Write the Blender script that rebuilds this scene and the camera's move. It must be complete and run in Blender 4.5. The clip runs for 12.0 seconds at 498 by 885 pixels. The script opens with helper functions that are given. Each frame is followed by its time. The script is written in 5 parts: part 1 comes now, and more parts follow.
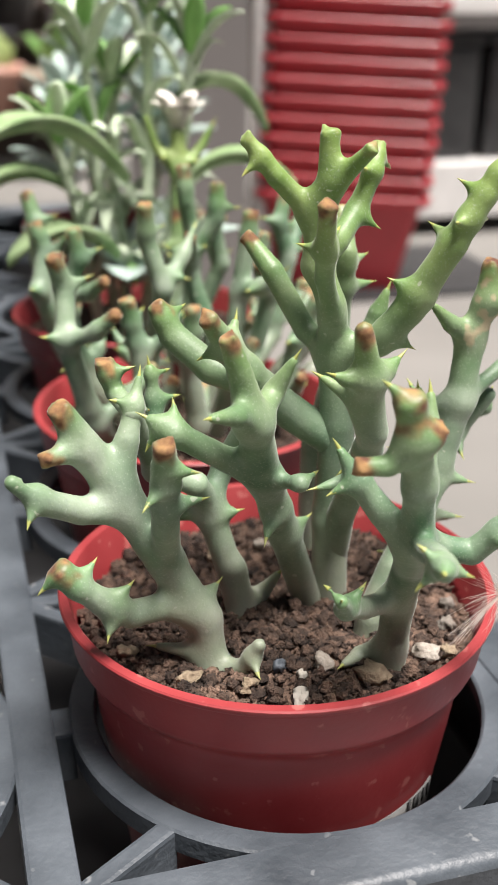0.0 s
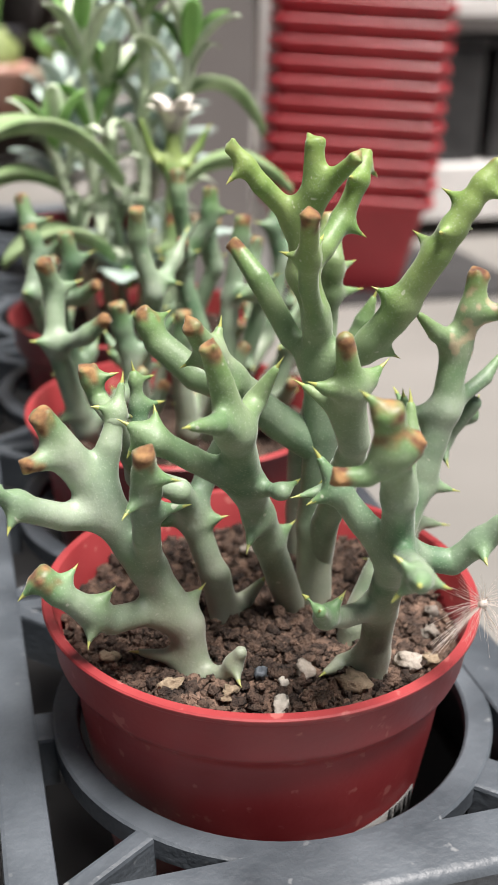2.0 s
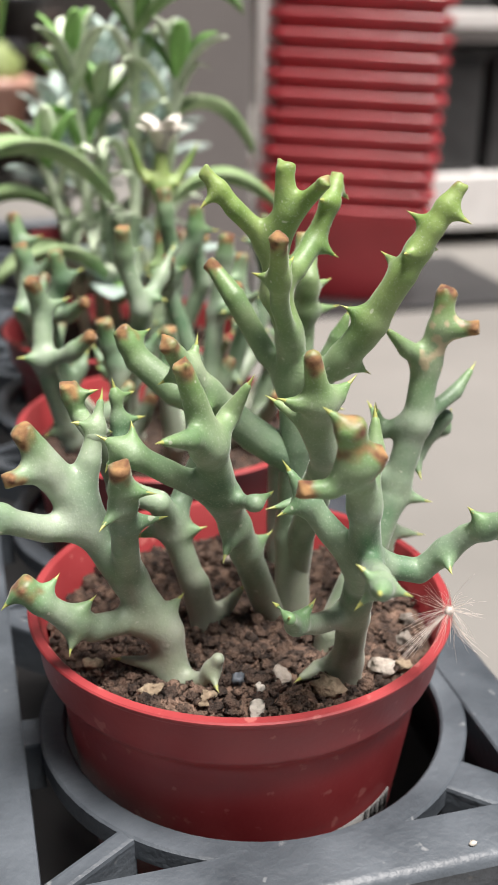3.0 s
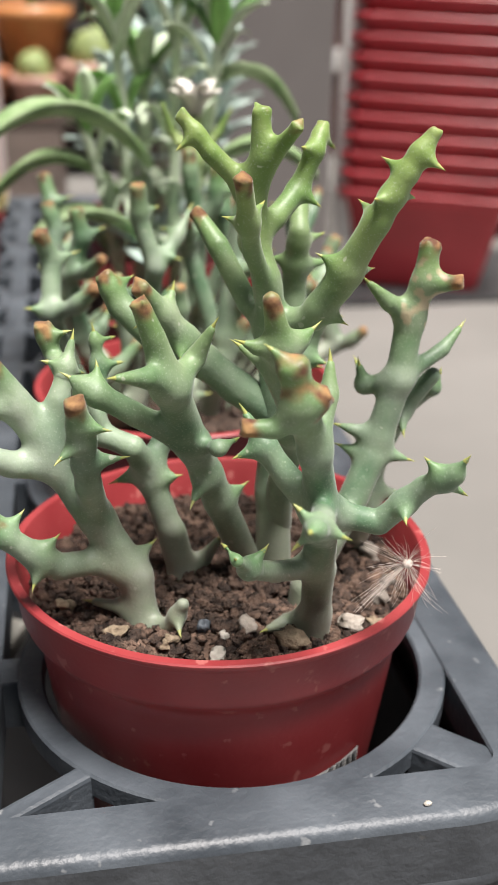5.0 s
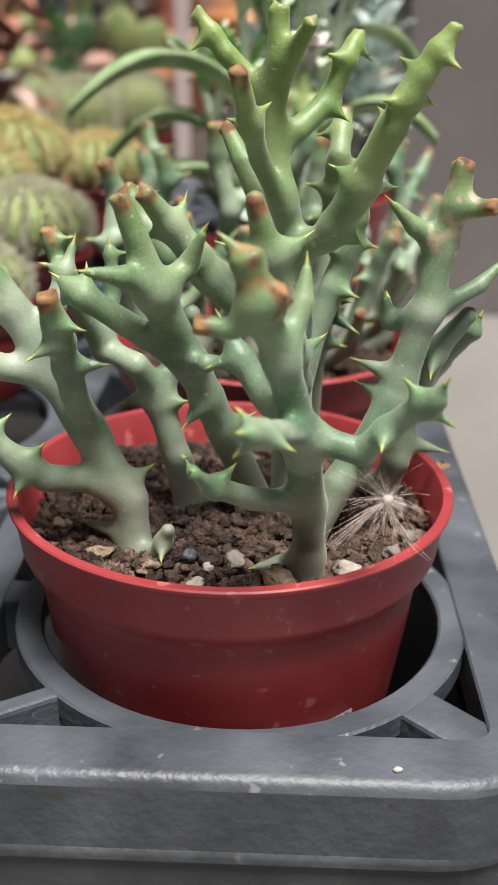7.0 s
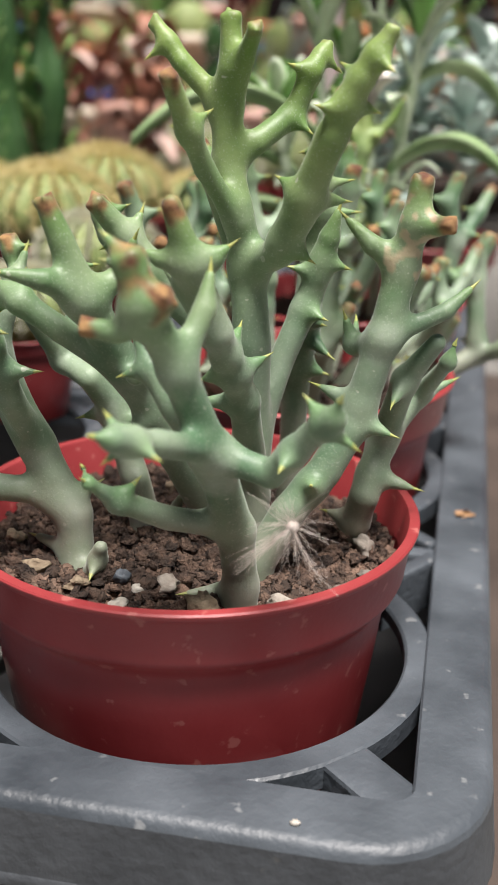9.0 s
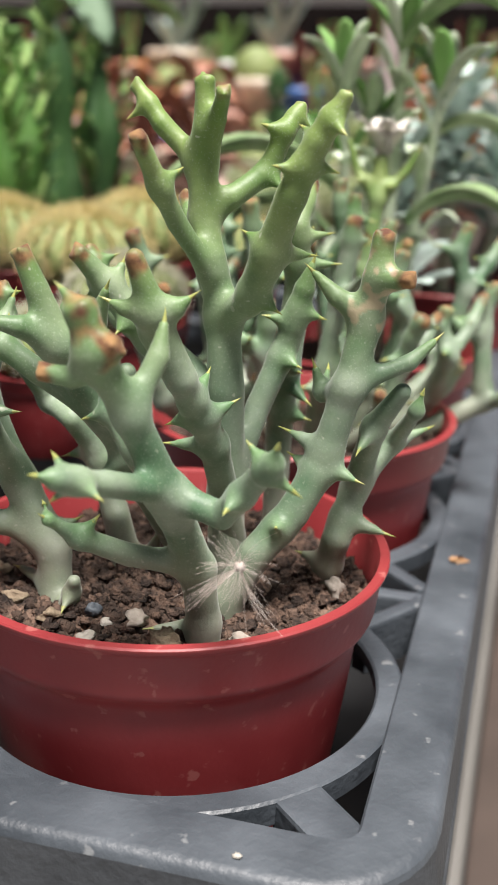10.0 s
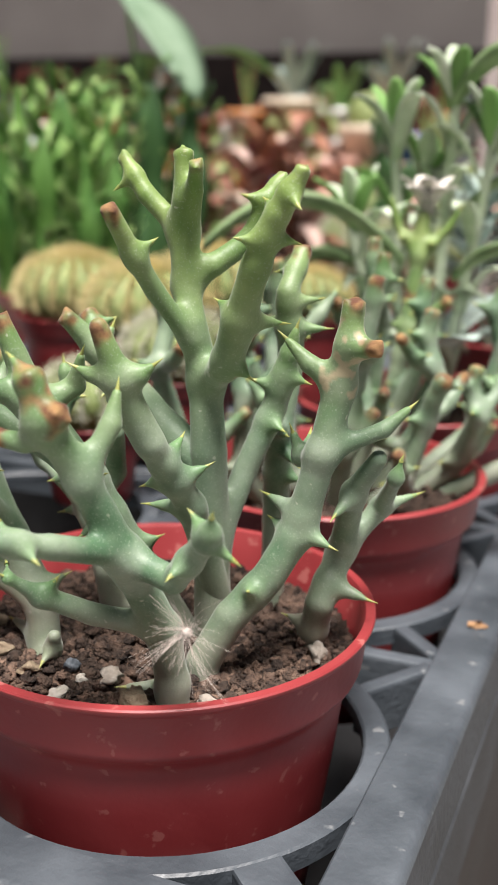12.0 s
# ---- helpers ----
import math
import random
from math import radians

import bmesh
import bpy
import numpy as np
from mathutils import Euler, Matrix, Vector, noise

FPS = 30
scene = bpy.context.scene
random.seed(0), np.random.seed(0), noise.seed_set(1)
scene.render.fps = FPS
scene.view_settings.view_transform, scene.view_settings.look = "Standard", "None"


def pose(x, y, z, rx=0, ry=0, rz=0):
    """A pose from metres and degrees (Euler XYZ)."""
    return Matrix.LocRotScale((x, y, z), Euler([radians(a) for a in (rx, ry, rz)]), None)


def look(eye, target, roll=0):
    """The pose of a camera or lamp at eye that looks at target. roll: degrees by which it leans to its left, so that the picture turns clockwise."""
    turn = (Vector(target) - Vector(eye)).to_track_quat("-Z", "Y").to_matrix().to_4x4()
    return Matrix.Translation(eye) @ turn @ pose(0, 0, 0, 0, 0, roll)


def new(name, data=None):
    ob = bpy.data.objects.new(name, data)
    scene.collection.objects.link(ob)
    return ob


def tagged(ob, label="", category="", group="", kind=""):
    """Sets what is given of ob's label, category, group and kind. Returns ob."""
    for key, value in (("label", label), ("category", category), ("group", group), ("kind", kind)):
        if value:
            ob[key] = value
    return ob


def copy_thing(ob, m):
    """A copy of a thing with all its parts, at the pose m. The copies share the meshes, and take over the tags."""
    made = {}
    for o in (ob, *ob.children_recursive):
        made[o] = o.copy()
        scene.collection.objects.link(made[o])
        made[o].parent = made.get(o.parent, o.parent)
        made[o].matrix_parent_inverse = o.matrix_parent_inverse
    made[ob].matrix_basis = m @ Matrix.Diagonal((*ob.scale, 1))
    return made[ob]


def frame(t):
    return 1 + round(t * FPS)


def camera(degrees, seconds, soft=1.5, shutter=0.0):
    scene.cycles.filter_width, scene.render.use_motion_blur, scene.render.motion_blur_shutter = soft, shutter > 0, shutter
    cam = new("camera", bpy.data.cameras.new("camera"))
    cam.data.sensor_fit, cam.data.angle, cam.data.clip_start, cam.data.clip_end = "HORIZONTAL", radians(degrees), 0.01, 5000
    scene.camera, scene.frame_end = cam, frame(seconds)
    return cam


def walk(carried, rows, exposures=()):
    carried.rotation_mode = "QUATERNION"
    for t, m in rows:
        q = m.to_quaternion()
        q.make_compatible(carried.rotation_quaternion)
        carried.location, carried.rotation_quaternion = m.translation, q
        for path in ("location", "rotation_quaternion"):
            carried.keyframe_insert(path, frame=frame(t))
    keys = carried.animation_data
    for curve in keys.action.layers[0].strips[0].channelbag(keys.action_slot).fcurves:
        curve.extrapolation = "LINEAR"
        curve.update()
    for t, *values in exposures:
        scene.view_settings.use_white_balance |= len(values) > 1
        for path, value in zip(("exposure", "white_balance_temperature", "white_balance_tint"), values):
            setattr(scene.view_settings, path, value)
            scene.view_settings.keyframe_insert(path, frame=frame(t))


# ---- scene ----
cam = camera(26.62, 12.0)
cam.data.dof.use_dof = True
cam.data.dof.focus_distance = 0.25
cam.data.dof.aperture_fstop = 21.0
PATH = [
    (0.0, -0.0787, -0.2410, 0.1885, 66.33, -0.65, -15.95),
    (0.5, -0.0753, -0.2424, 0.1877, 66.39, -0.57, -15.78),
    (1.0, -0.0735, -0.2420, 0.1891, 66.28, -0.66, -15.65),
    (1.5, -0.0707, -0.2419, 0.1887, 66.23, -0.62, -15.42),
    (2.0, -0.0733, -0.2418, 0.1903, 66.32, -1.03, -15.48),
    (2.5, -0.0717, -0.2461, 0.1924, 66.61, -1.00, -15.57),
    (3.0, -0.0683, -0.2518, 0.1953, 66.81, -0.65, -15.32),
    (5.0, -0.0390, -0.2625, 0.1849, 66.33, -0.76, -9.86),
    (5.5, -0.0214, -0.2642, 0.1823, 66.70, -0.82, -6.43),
    (6.0, -0.0057, -0.2698, 0.1746, 67.55, -0.37, -3.28),
    (6.5, 0.0022, -0.2668, 0.1663, 67.03, -0.80, -0.49),
    (8.5, 0.0497, -0.2472, 0.1465, 68.53, -0.81, 8.64),
    (9.0, 0.0642, -0.2470, 0.1481, 69.81, -1.19, 11.59),
    (9.5, 0.0811, -0.2497, 0.1502, 71.01, -1.12, 13.73),
    (10.0, 0.0893, -0.2495, 0.1529, 71.77, -1.37, 15.54),
    (10.5, 0.0982, -0.2471, 0.1544, 72.21, -1.30, 16.88),
    (11.0, 0.1113, -0.2442, 0.1558, 72.51, -1.30, 18.54),
    (11.5, 0.1181, -0.2413, 0.1596, 73.34, -1.05, 20.54),
    (12.0, 0.1229, -0.2391, 0.1598, 73.87, -0.66, 22.10),
]
walk(cam, [(t, pose(x, y, z, rx, ry, rz)) for t, x, y, z, rx, ry, rz in PATH],
     exposures=((0.0, 0.40), (2.5, 0.36), (5.0, 0.26), (6.5, 0.13), (8.5, 0.13), (9.5, 0.19), (12.0, 0.27)))

# ---- light ----
world = bpy.data.worlds.new("world")
scene.world = world
world.use_nodes = True
wn = world.node_tree
sky = wn.nodes.new("ShaderNodeTexSky")
sky.sky_type = "NISHITA"
sky.sun_disc = False
sky.sun_elevation = radians(80)
sky.sun_rotation = radians(153)
sky.dust_density = 6.0
sky.air_density = 1.0
wn.links.new(sky.outputs[0], wn.nodes["Background"].inputs[0])
wn.nodes["Background"].inputs[1].default_value = 0.026
sun = new("sun", bpy.data.lights.new("sun", "SUN"))
sun.data.energy, sun.data.angle, sun.data.color = 7.5, radians(24), (1.0, 0.942, 0.905)
sun.matrix_world = look((0.16, -0.25, 1.0), (0, 0, 0))


# ---- materials ----
def mat(name, dark, light, rough=0.6, scale=40.0, bump=0.0, bump_scale=200.0, metal=0.0, spec=0.5, spots=None, spot_scale=60.0, spot_at=0.68, island=0.0, coat=0.0):
    """Two-tone mottled surface with optional fine bump, pale or dark spots and a shift from piece to piece."""
    m = bpy.data.materials.new(name)
    m.use_nodes = True
    n, l = m.node_tree.nodes, m.node_tree.links
    b = n["Principled BSDF"]
    b.inputs["Roughness"].default_value = rough
    b.inputs["Metallic"].default_value = metal
    b.inputs["Specular IOR Level"].default_value = spec
    b.inputs["Coat Weight"].default_value = coat
    co = n.new("ShaderNodeTexCoord")
    big = n.new("ShaderNodeTexNoise")
    big.inputs["Scale"].default_value = scale
    big.inputs["Detail"].default_value = 5.0
    l.new(co.outputs["Object"], big.inputs["Vector"])
    ramp = n.new("ShaderNodeValToRGB")
    ramp.color_ramp.elements[0].position, ramp.color_ramp.elements[1].position = 0.3, 0.72
    ramp.color_ramp.elements[0].color = (*dark, 1)
    ramp.color_ramp.elements[1].color = (*light, 1)
    l.new(big.outputs["Fac"], ramp.inputs[0])
    col = ramp.outputs[0]
    if spots:
        sp = n.new("ShaderNodeTexNoise")
        sp.inputs["Scale"].default_value = spot_scale
        sp.inputs["Detail"].default_value = 3.0
        l.new(co.outputs["Object"], sp.inputs["Vector"])
        r2 = n.new("ShaderNodeValToRGB")
        r2.color_ramp.elements[0].position, r2.color_ramp.elements[1].position = spot_at, spot_at + 0.05
        l.new(sp.outputs["Fac"], r2.inputs[0])
        mx = n.new("ShaderNodeMixRGB")
        l.new(r2.outputs[0], mx.inputs[0])
        l.new(col, mx.inputs[1])
        mx.inputs[2].default_value = (*spots, 1)
        col = mx.outputs[0]
    if island:
        ge = n.new("ShaderNodeNewGeometry")
        oi = n.new("ShaderNodeObjectInfo")
        ad = n.new("ShaderNodeMath")
        ad.operation = "ADD"
        l.new(ge.outputs["Random Per Island"], ad.inputs[0])
        l.new(oi.outputs["Random"], ad.inputs[1])
        fr = n.new("ShaderNodeMath")
        fr.operation = "FRACT"
        l.new(ad.outputs[0], fr.inputs[0])
        mr = n.new("ShaderNodeMapRange")
        mr.inputs[3].default_value, mr.inputs[4].default_value = 1.0 - island, 1.0 + island
        l.new(fr.outputs[0], mr.inputs[0])
        hs = n.new("ShaderNodeHueSaturation")
        l.new(mr.outputs[0], hs.inputs["Value"])
        l.new(col, hs.inputs["Color"])
        col = hs.outputs[0]
    l.new(col, b.inputs["Base Color"])
    rn = n.new("ShaderNodeMapRange")
    rn.inputs[3].default_value, rn.inputs[4].default_value = max(rough - 0.12, 0.05), min(rough + 0.12, 1.0)
    l.new(big.outputs["Fac"], rn.inputs[0])
    l.new(rn.outputs[0], b.inputs["Roughness"])
    if bump:
        fine = n.new("ShaderNodeTexNoise")
        fine.inputs["Scale"].default_value = bump_scale
        fine.inputs["Detail"].default_value = 4.0
        l.new(co.outputs["Object"], fine.inputs["Vector"])
        bp = n.new("ShaderNodeBump")
        bp.inputs["Strength"].default_value = bump
        bp.inputs["Distance"].default_value = 0.002
        l.new(fine.outputs["Fac"], bp.inputs["Height"])
        l.new(bp.outputs[0], b.inputs["Normal"])
    return m


POT_RED = mat("terracotta_red_plastic", (0.245, 0.027, 0.031), (0.335, 0.049, 0.052), 0.40, 45, 0.04, 500, spots=(0.40, 0.115, 0.105), spot_scale=190, spot_at=0.64)
TRAY_GREY = mat("dusty_black_plastic", (0.032, 0.039, 0.047), (0.100, 0.116, 0.133), 0.47, 30, 0.2, 420, spots=(0.17, 0.18, 0.187), spot_scale=150, spot_at=0.68)
SOIL_MAT = mat("dark_soil", (0.030, 0.018, 0.013), (0.175, 0.112, 0.080), 0.93, 260, 1.0, 1100, island=0.6)
PEBBLE_MAT = mat("grey_pebble", (0.16, 0.135, 0.11), (0.34, 0.31, 0.27), 0.8, 200, 0.4, 800, island=0.5)
FLOOR_MAT = mat("grey_concrete", (0.15, 0.145, 0.133), (0.20, 0.192, 0.178), 0.75, 3, 0.2, 60)
WALL_MAT = mat("warm_grey_paint", (0.15, 0.135, 0.13), (0.18, 0.165, 0.158), 0.6, 4)


# ---- mesh helpers ----
def mesh_ob(name, verts, faces, material, parent=None, label="", smooth=True):
    me = bpy.data.meshes.new(name)
    me.from_pydata(verts, [], faces)
    me.materials.append(material)
    if smooth:
        me.shade_smooth()
    ob = new(name, me)
    if parent:
        ob.parent = parent
    if label:
        ob["label"] = label
    return ob


def part(name, bm, material, parent=None, label="", smooth=True):
    me = bpy.data.meshes.new(name)
    bm.to_mesh(me)
    bm.free()
    me.materials.append(material)
    if smooth:
        me.shade_smooth()
    ob = new(name, me)
    if parent:
        ob.parent = parent
    if label:
        ob["label"] = label
    return ob


def thing(name, at, label, category, group="", kind="", turn=0.0):
    ob = new(name)
    ob.empty_display_size = 0.02
    ob.matrix_world = pose(*at, 0, 0, turn)
    return tagged(ob, label, category, group, kind)


def lathe(profile, n=72):
    """Closed or open profile of (radius, height) turned round z."""
    verts, faces = [], []
    for r, z in profile:
        for i in range(n):
            a = 2 * math.pi * i / n
            verts.append((r * math.cos(a), r * math.sin(a), z))
    for j in range(len(profile) - 1):
        for i in range(n):
            k = (i + 1) % n
            faces.append((j * n + i, j * n + k, (j + 1) * n + k, (j + 1) * n + i))
    return verts, faces


def box_bm(x0, y0, z0, x1, y1, z1, bevel=0.0, bm=None):
    bm = bm or bmesh.new()
    made = bmesh.ops.create_cube(bm, size=1.0, matrix=Matrix.LocRotScale(((x0 + x1) / 2, (y0 + y1) / 2, (z0 + z1) / 2), None, (x1 - x0, y1 - y0, z1 - z0)))
    if bevel:
        edges = list({e for v in made["verts"] for e in v.link_edges})
        bmesh.ops.bevel(bm, geom=edges, offset=bevel, segments=2, affect="EDGES", profile=0.6)
    return bm


def soft_body(chains, voxel, blends, cuts=(), cut_after=0):
    """A smooth skin round chains of tapered rods (a, radius, b, radius), by distance field and surface nets; cuts trim ends flat."""
    rods = [r for c in chains for r in c]
    pts = np.array([p for a, ra, b, rb in rods for p in (a, b)])
    rmax = max(max(ra, rb) for a, ra, b, rb in rods)
    lo = pts.min(0) - rmax - 3 * voxel
    dims = np.ceil((pts.max(0) + rmax + 3 * voxel - lo) / voxel).astype(int) + 1
    field = np.full(dims, 4 * voxel + max(blends))
    for number, (chain, blend) in enumerate(zip(chains, blends)):
        if number == cut_after:
            for point, way, reach in cuts:
                i0 = np.maximum(((np.array(point) - reach - lo) / voxel).astype(int), 0)
                i1 = np.minimum(((np.array(point) + reach - lo) / voxel).astype(int) + 2, dims)
                gx, gy, gz = (lo[k] + voxel * np.arange(i0[k], i1[k]) - point[k] for k in range(3))
                sub = field[i0[0]:i1[0], i0[1]:i1[1], i0[2]:i1[2]]
                flat = gx[:, None, None] * way[0] + gy[None, :, None] * way[1] + gz[None, None, :] * way[2]
                m = np.maximum(0.0012 - np.abs(sub - flat), 0) / 0.0012
                sub[...] = np.maximum(sub, flat) + m * m * 0.0003
        ends = np.array([p for a, ra, b, rb in chain for p in (a, b)])
        pad = max(max(ra, rb) for a, ra, b, rb in chain) + blend + 3 * voxel
        i0 = np.maximum(((ends.min(0) - pad - lo) / voxel).astype(int), 0)
        i1 = np.minimum(((ends.max(0) + pad - lo) / voxel).astype(int) + 2, dims)
        gx, gy, gz = (lo[k] + voxel * np.arange(i0[k], i1[k]) for k in range(3))
        sub = field[i0[0]:i1[0], i0[1]:i1[1], i0[2]:i1[2]]
        dist = np.full(sub.shape, 1.0)
        for a, ra, b, rb in chain:
            a, b = np.array(a, float), np.array(b, float)
            px, py, pz = gx[:, None, None] - a[0], gy[None, :, None] - a[1], gz[None, None, :] - a[2]
            d = b - a
            h = np.clip((px * d[0] + py * d[1] + pz * d[2]) / max(d @ d, 1e-12), 0, 1)
            one = np.sqrt((px - h * d[0]) ** 2 + (py - h * d[1]) ** 2 + (pz - h * d[2]) ** 2) - (ra + (rb - ra) * h)
            m = np.maximum(0.0012 - np.abs(dist - one), 0) / 0.0012
            dist = np.minimum(dist, one) - m * m * 0.0003 * 0.3
        m = np.maximum(blend - np.abs(sub - dist), 0) / blend
        sub[...] = np.minimum(sub, dist) - m * m * blend * 0.25
    inside = field < 0
    c = np.zeros([n - 1 for n in dims], int)
    corner = [(i, j, k) for i in (0, 1) for j in (0, 1) for k in (0, 1)]

    def shifted(arr, o):
        return arr[o[0]:dims[0] - 1 + o[0], o[1]:dims[1] - 1 + o[1], o[2]:dims[2] - 1 + o[2]]

    for o in corner:
        c += shifted(inside, o)
    active = (c > 0) & (c < 8)
    index = np.full(active.shape, -1)
    cells = np.argwhere(active)
    index[active] = np.arange(len(cells))
    total, count = np.zeros((len(cells), 3)), np.zeros(len(cells))
    for i, oa in enumerate(corner):
        for ob in corner[i + 1:]:
            if sum(abs(p - q) for p, q in zip(oa, ob)) != 1:
                continue
            fa, fb = shifted(field, oa)[active], shifted(field, ob)[active]
            cross = (fa < 0) != (fb < 0)
            t = np.where(cross, fa / np.where(cross, fa - fb, 1), 0)[:, None]
            p = np.array(oa) + t * (np.array(ob) - np.array(oa))
            total += np.where(cross[:, None], p, 0)
            count += cross
    verts = lo + voxel * (cells + total / count[:, None])
    faces = []
    for axis in range(3):
        u, v = [(1, 2), (2, 0), (0, 1)][axis]
        sl0, sl1 = [slice(0, -1)] * 3, [slice(0, -1)] * 3
        sl1[axis] = slice(1, None)
        f0, f1 = inside[tuple(sl0)], inside[tuple(sl1)]
        for sign in (True, False):
            e = np.argwhere((f0 != f1) & (f0 == sign))
            e = e[(e[:, u] > 0) & (e[:, v] > 0)]
            du, dv = np.zeros(3, int), np.zeros(3, int)
            du[u], dv[v] = 1, 1
            q = [index[tuple((e - s).T)] for s in (du + dv, dv, 0 * du, du)]
            q = np.stack(q if sign else q[::-1], 1)
            faces.append(q[(q >= 0).all(1)])
    return verts.tolist(), np.concatenate(faces).tolist()


# ---- setting ----
FLOOR_Z = -0.245
ground = part("floor", box_bm(-12, -6, FLOOR_Z - 0.1, 12, 14, FLOOR_Z), FLOOR_MAT, smooth=False)
tagged(ground, "pale grey concrete shop floor, scuffed", "floor", kind="structure")


# ---- plant skin ----
def skin_material():
    """Waxy grey-green skin: greener on young upper growth, corky at cut tips, scarred in patches."""
    m = bpy.data.materials.new("waxy_green_skin")
    m.use_nodes = True
    n, l = m.node_tree.nodes, m.node_tree.links
    b = n["Principled BSDF"]
    b.inputs["Roughness"].default_value = 0.42
    b.inputs["Subsurface Weight"].default_value = 0.05
    b.inputs["Specular IOR Level"].default_value = 0.55
    b.inputs["Sheen Weight"].default_value = 0.25
    b.inputs["Sheen Roughness"].default_value = 0.35
    b.inputs["Sheen Tint"].default_value = (0.93, 0.97, 0.92, 1)
    b.inputs["Subsurface Radius"].default_value = (0.002, 0.003, 0.001)
    co = n.new("ShaderNodeTexCoord")

    def noise_of(scale, detail=4.0):
        t = n.new("ShaderNodeTexNoise")
        t.inputs["Scale"].default_value, t.inputs["Detail"].default_value = scale, detail
        l.new(co.outputs["Object"], t.inputs["Vector"])
        return t.outputs["Fac"]

    def steps(src, a, b2, ca=(0, 0, 0), cb=(1, 1, 1)):
        r = n.new("ShaderNodeValToRGB")
        r.color_ramp.elements[0].position, r.color_ramp.elements[1].position = a, b2
        r.color_ramp.elements[0].color, r.color_ramp.elements[1].color = (*ca, 1), (*cb, 1)
        l.new(src, r.inputs[0])
        return r.outputs[0]

    def mix(fac, a, b2):
        x = n.new("ShaderNodeMixRGB")
        l.new(fac, x.inputs[0])
        for s, k in ((a, 1), (b2, 2)):
            if isinstance(s, tuple):
                x.inputs[k].default_value = (*s, 1)
            else:
                l.new(s, x.inputs[k])
        return x.outputs[0]

    def attribute(name):
        a = n.new("ShaderNodeAttribute")
        a.attribute_name = name
        return a.outputs["Fac"]

    old = steps(noise_of(55), 0.36, 0.66, (0.078, 0.158, 0.082), (0.245, 0.325, 0.215))
    young = steps(noise_of(70), 0.34, 0.68, (0.125, 0.225, 0.042), (0.275, 0.365, 0.112))
    col = mix(steps(noise_of(34), 0.46, 0.80, cb=(0.55,) * 3), old, (0.40, 0.45, 0.37))

    def product(a, b2):
        p = n.new("ShaderNodeMath")
        p.operation = "MULTIPLY"
        l.new(a, p.inputs[0])
        l.new(b2, p.inputs[1])
        return p.outputs[0]

    # Waxy bloom at the forks, also paled for the overhead light they catch
    wax_and_light = product(attribute("bloom"), noise_of(80))
    col = mix(steps(wax_and_light, 0.24, 0.66, cb=(0.62,) * 3), col, (0.50, 0.52, 0.46))
    vivid = steps(noise_of(160), 0.3, 0.7, (0.085, 0.215, 0.055), (0.150, 0.300, 0.090))
    col = mix(steps(product(attribute("fresh"), noise_of(60)), 0.10, 0.62, cb=(0.85,) * 3), col, vivid)
    col = mix(attribute("young"), col, young)
    col = mix(steps(noise_of(420, 3.0), 0.56, 0.74, cb=(0.20,) * 3), col, (0.10, 0.165, 0.085))
    col = mix(steps(noise_of(1900, 2.0), 0.58, 0.72, cb=(0.36,) * 3), col, (0.43, 0.49, 0.39))
    col = mix(steps(noise_of(330, 1.0), 0.755, 0.775, cb=(0.6,) * 3), col, (0.50, 0.53, 0.42))
    worn = n.new("ShaderNodeMath")
    worn.operation = "MULTIPLY"
    l.new(attribute("woody"), worn.inputs[0])
    l.new(noise_of(90), worn.inputs[1])
    col = mix(steps(worn.outputs[0], 0.1, 0.9, cb=(0.75,) * 3), col, (0.34, 0.33, 0.27))
    col = mix(attribute("scar"), col, (0.42, 0.36, 0.23))
    cork = steps(noise_of(300), 0.36, 0.66, (0.105, 0.040, 0.020), (0.32, 0.185, 0.075))
    col = mix(attribute("cork"), col, cork)
    l.new(col, b.inputs["Base Color"])
    rr = n.new("ShaderNodeMapRange")
    rr.inputs[3].default_value, rr.inputs[4].default_value = 0.42, 0.60
    l.new(noise_of(40), rr.inputs[0])
    dry = n.new("ShaderNodeMath")
    dry.operation = "MAXIMUM"
    l.new(rr.outputs[0], dry.inputs[0])
    l.new(product(attribute("cork"), steps(noise_of(350), 0.0, 0.1, (0.8,) * 3, (0.9,) * 3)), dry.inputs[1])
    l.new(dry.outputs[0], b.inputs["Roughness"])
    bp = n.new("ShaderNodeBump")
    bp.inputs["Strength"].default_value, bp.inputs["Distance"].default_value = 0.12, 0.001
    l.new(noise_of(1100, 3.0), bp.inputs["Height"])
    l.new(bp.outputs[0], b.inputs["Normal"])
    return m


SKIN = skin_material()
THORN_MAT = mat("yellow_green_thorn", (0.27, 0.33, 0.075), (0.44, 0.42, 0.15), 0.4, 200)


def limb(*points):
    """Tapered rods along points (x, y, z, radius), given in millimetres."""
    return [(tuple(c / 1000 for c in a[:3]), a[3] / 1000, tuple(c / 1000 for c in b[:3]), b[3] / 1000) for a, b in zip(points, points[1:])]


def cone_mesh():
    """A slightly hooked thorn, one unit long."""
    verts, faces = [], []
    rings = ((0.0, 1.0), (0.35, 0.62), (0.7, 0.3), (1.0, 0.04))
    for z, r in rings:
        for i in range(6):
            a = math.pi * i / 3
            verts.append((r * math.cos(a) + 0.5 * z * z, r * math.sin(a), z))
    for j in range(3):
        for i in range(6):
            k = (i + 1) % 6
            faces.append((j * 6 + i, j * 6 + k, j * 6 + 6 + k, j * 6 + 6 + i))
    faces.append(tuple(18 + i for i in range(6)))
    me = bpy.data.meshes.new("thorn")
    me.from_pydata(verts, [], faces)
    me.materials.append(THORN_MAT)
    me.shade_smooth()
    return me


THORN_MESH = cone_mesh()


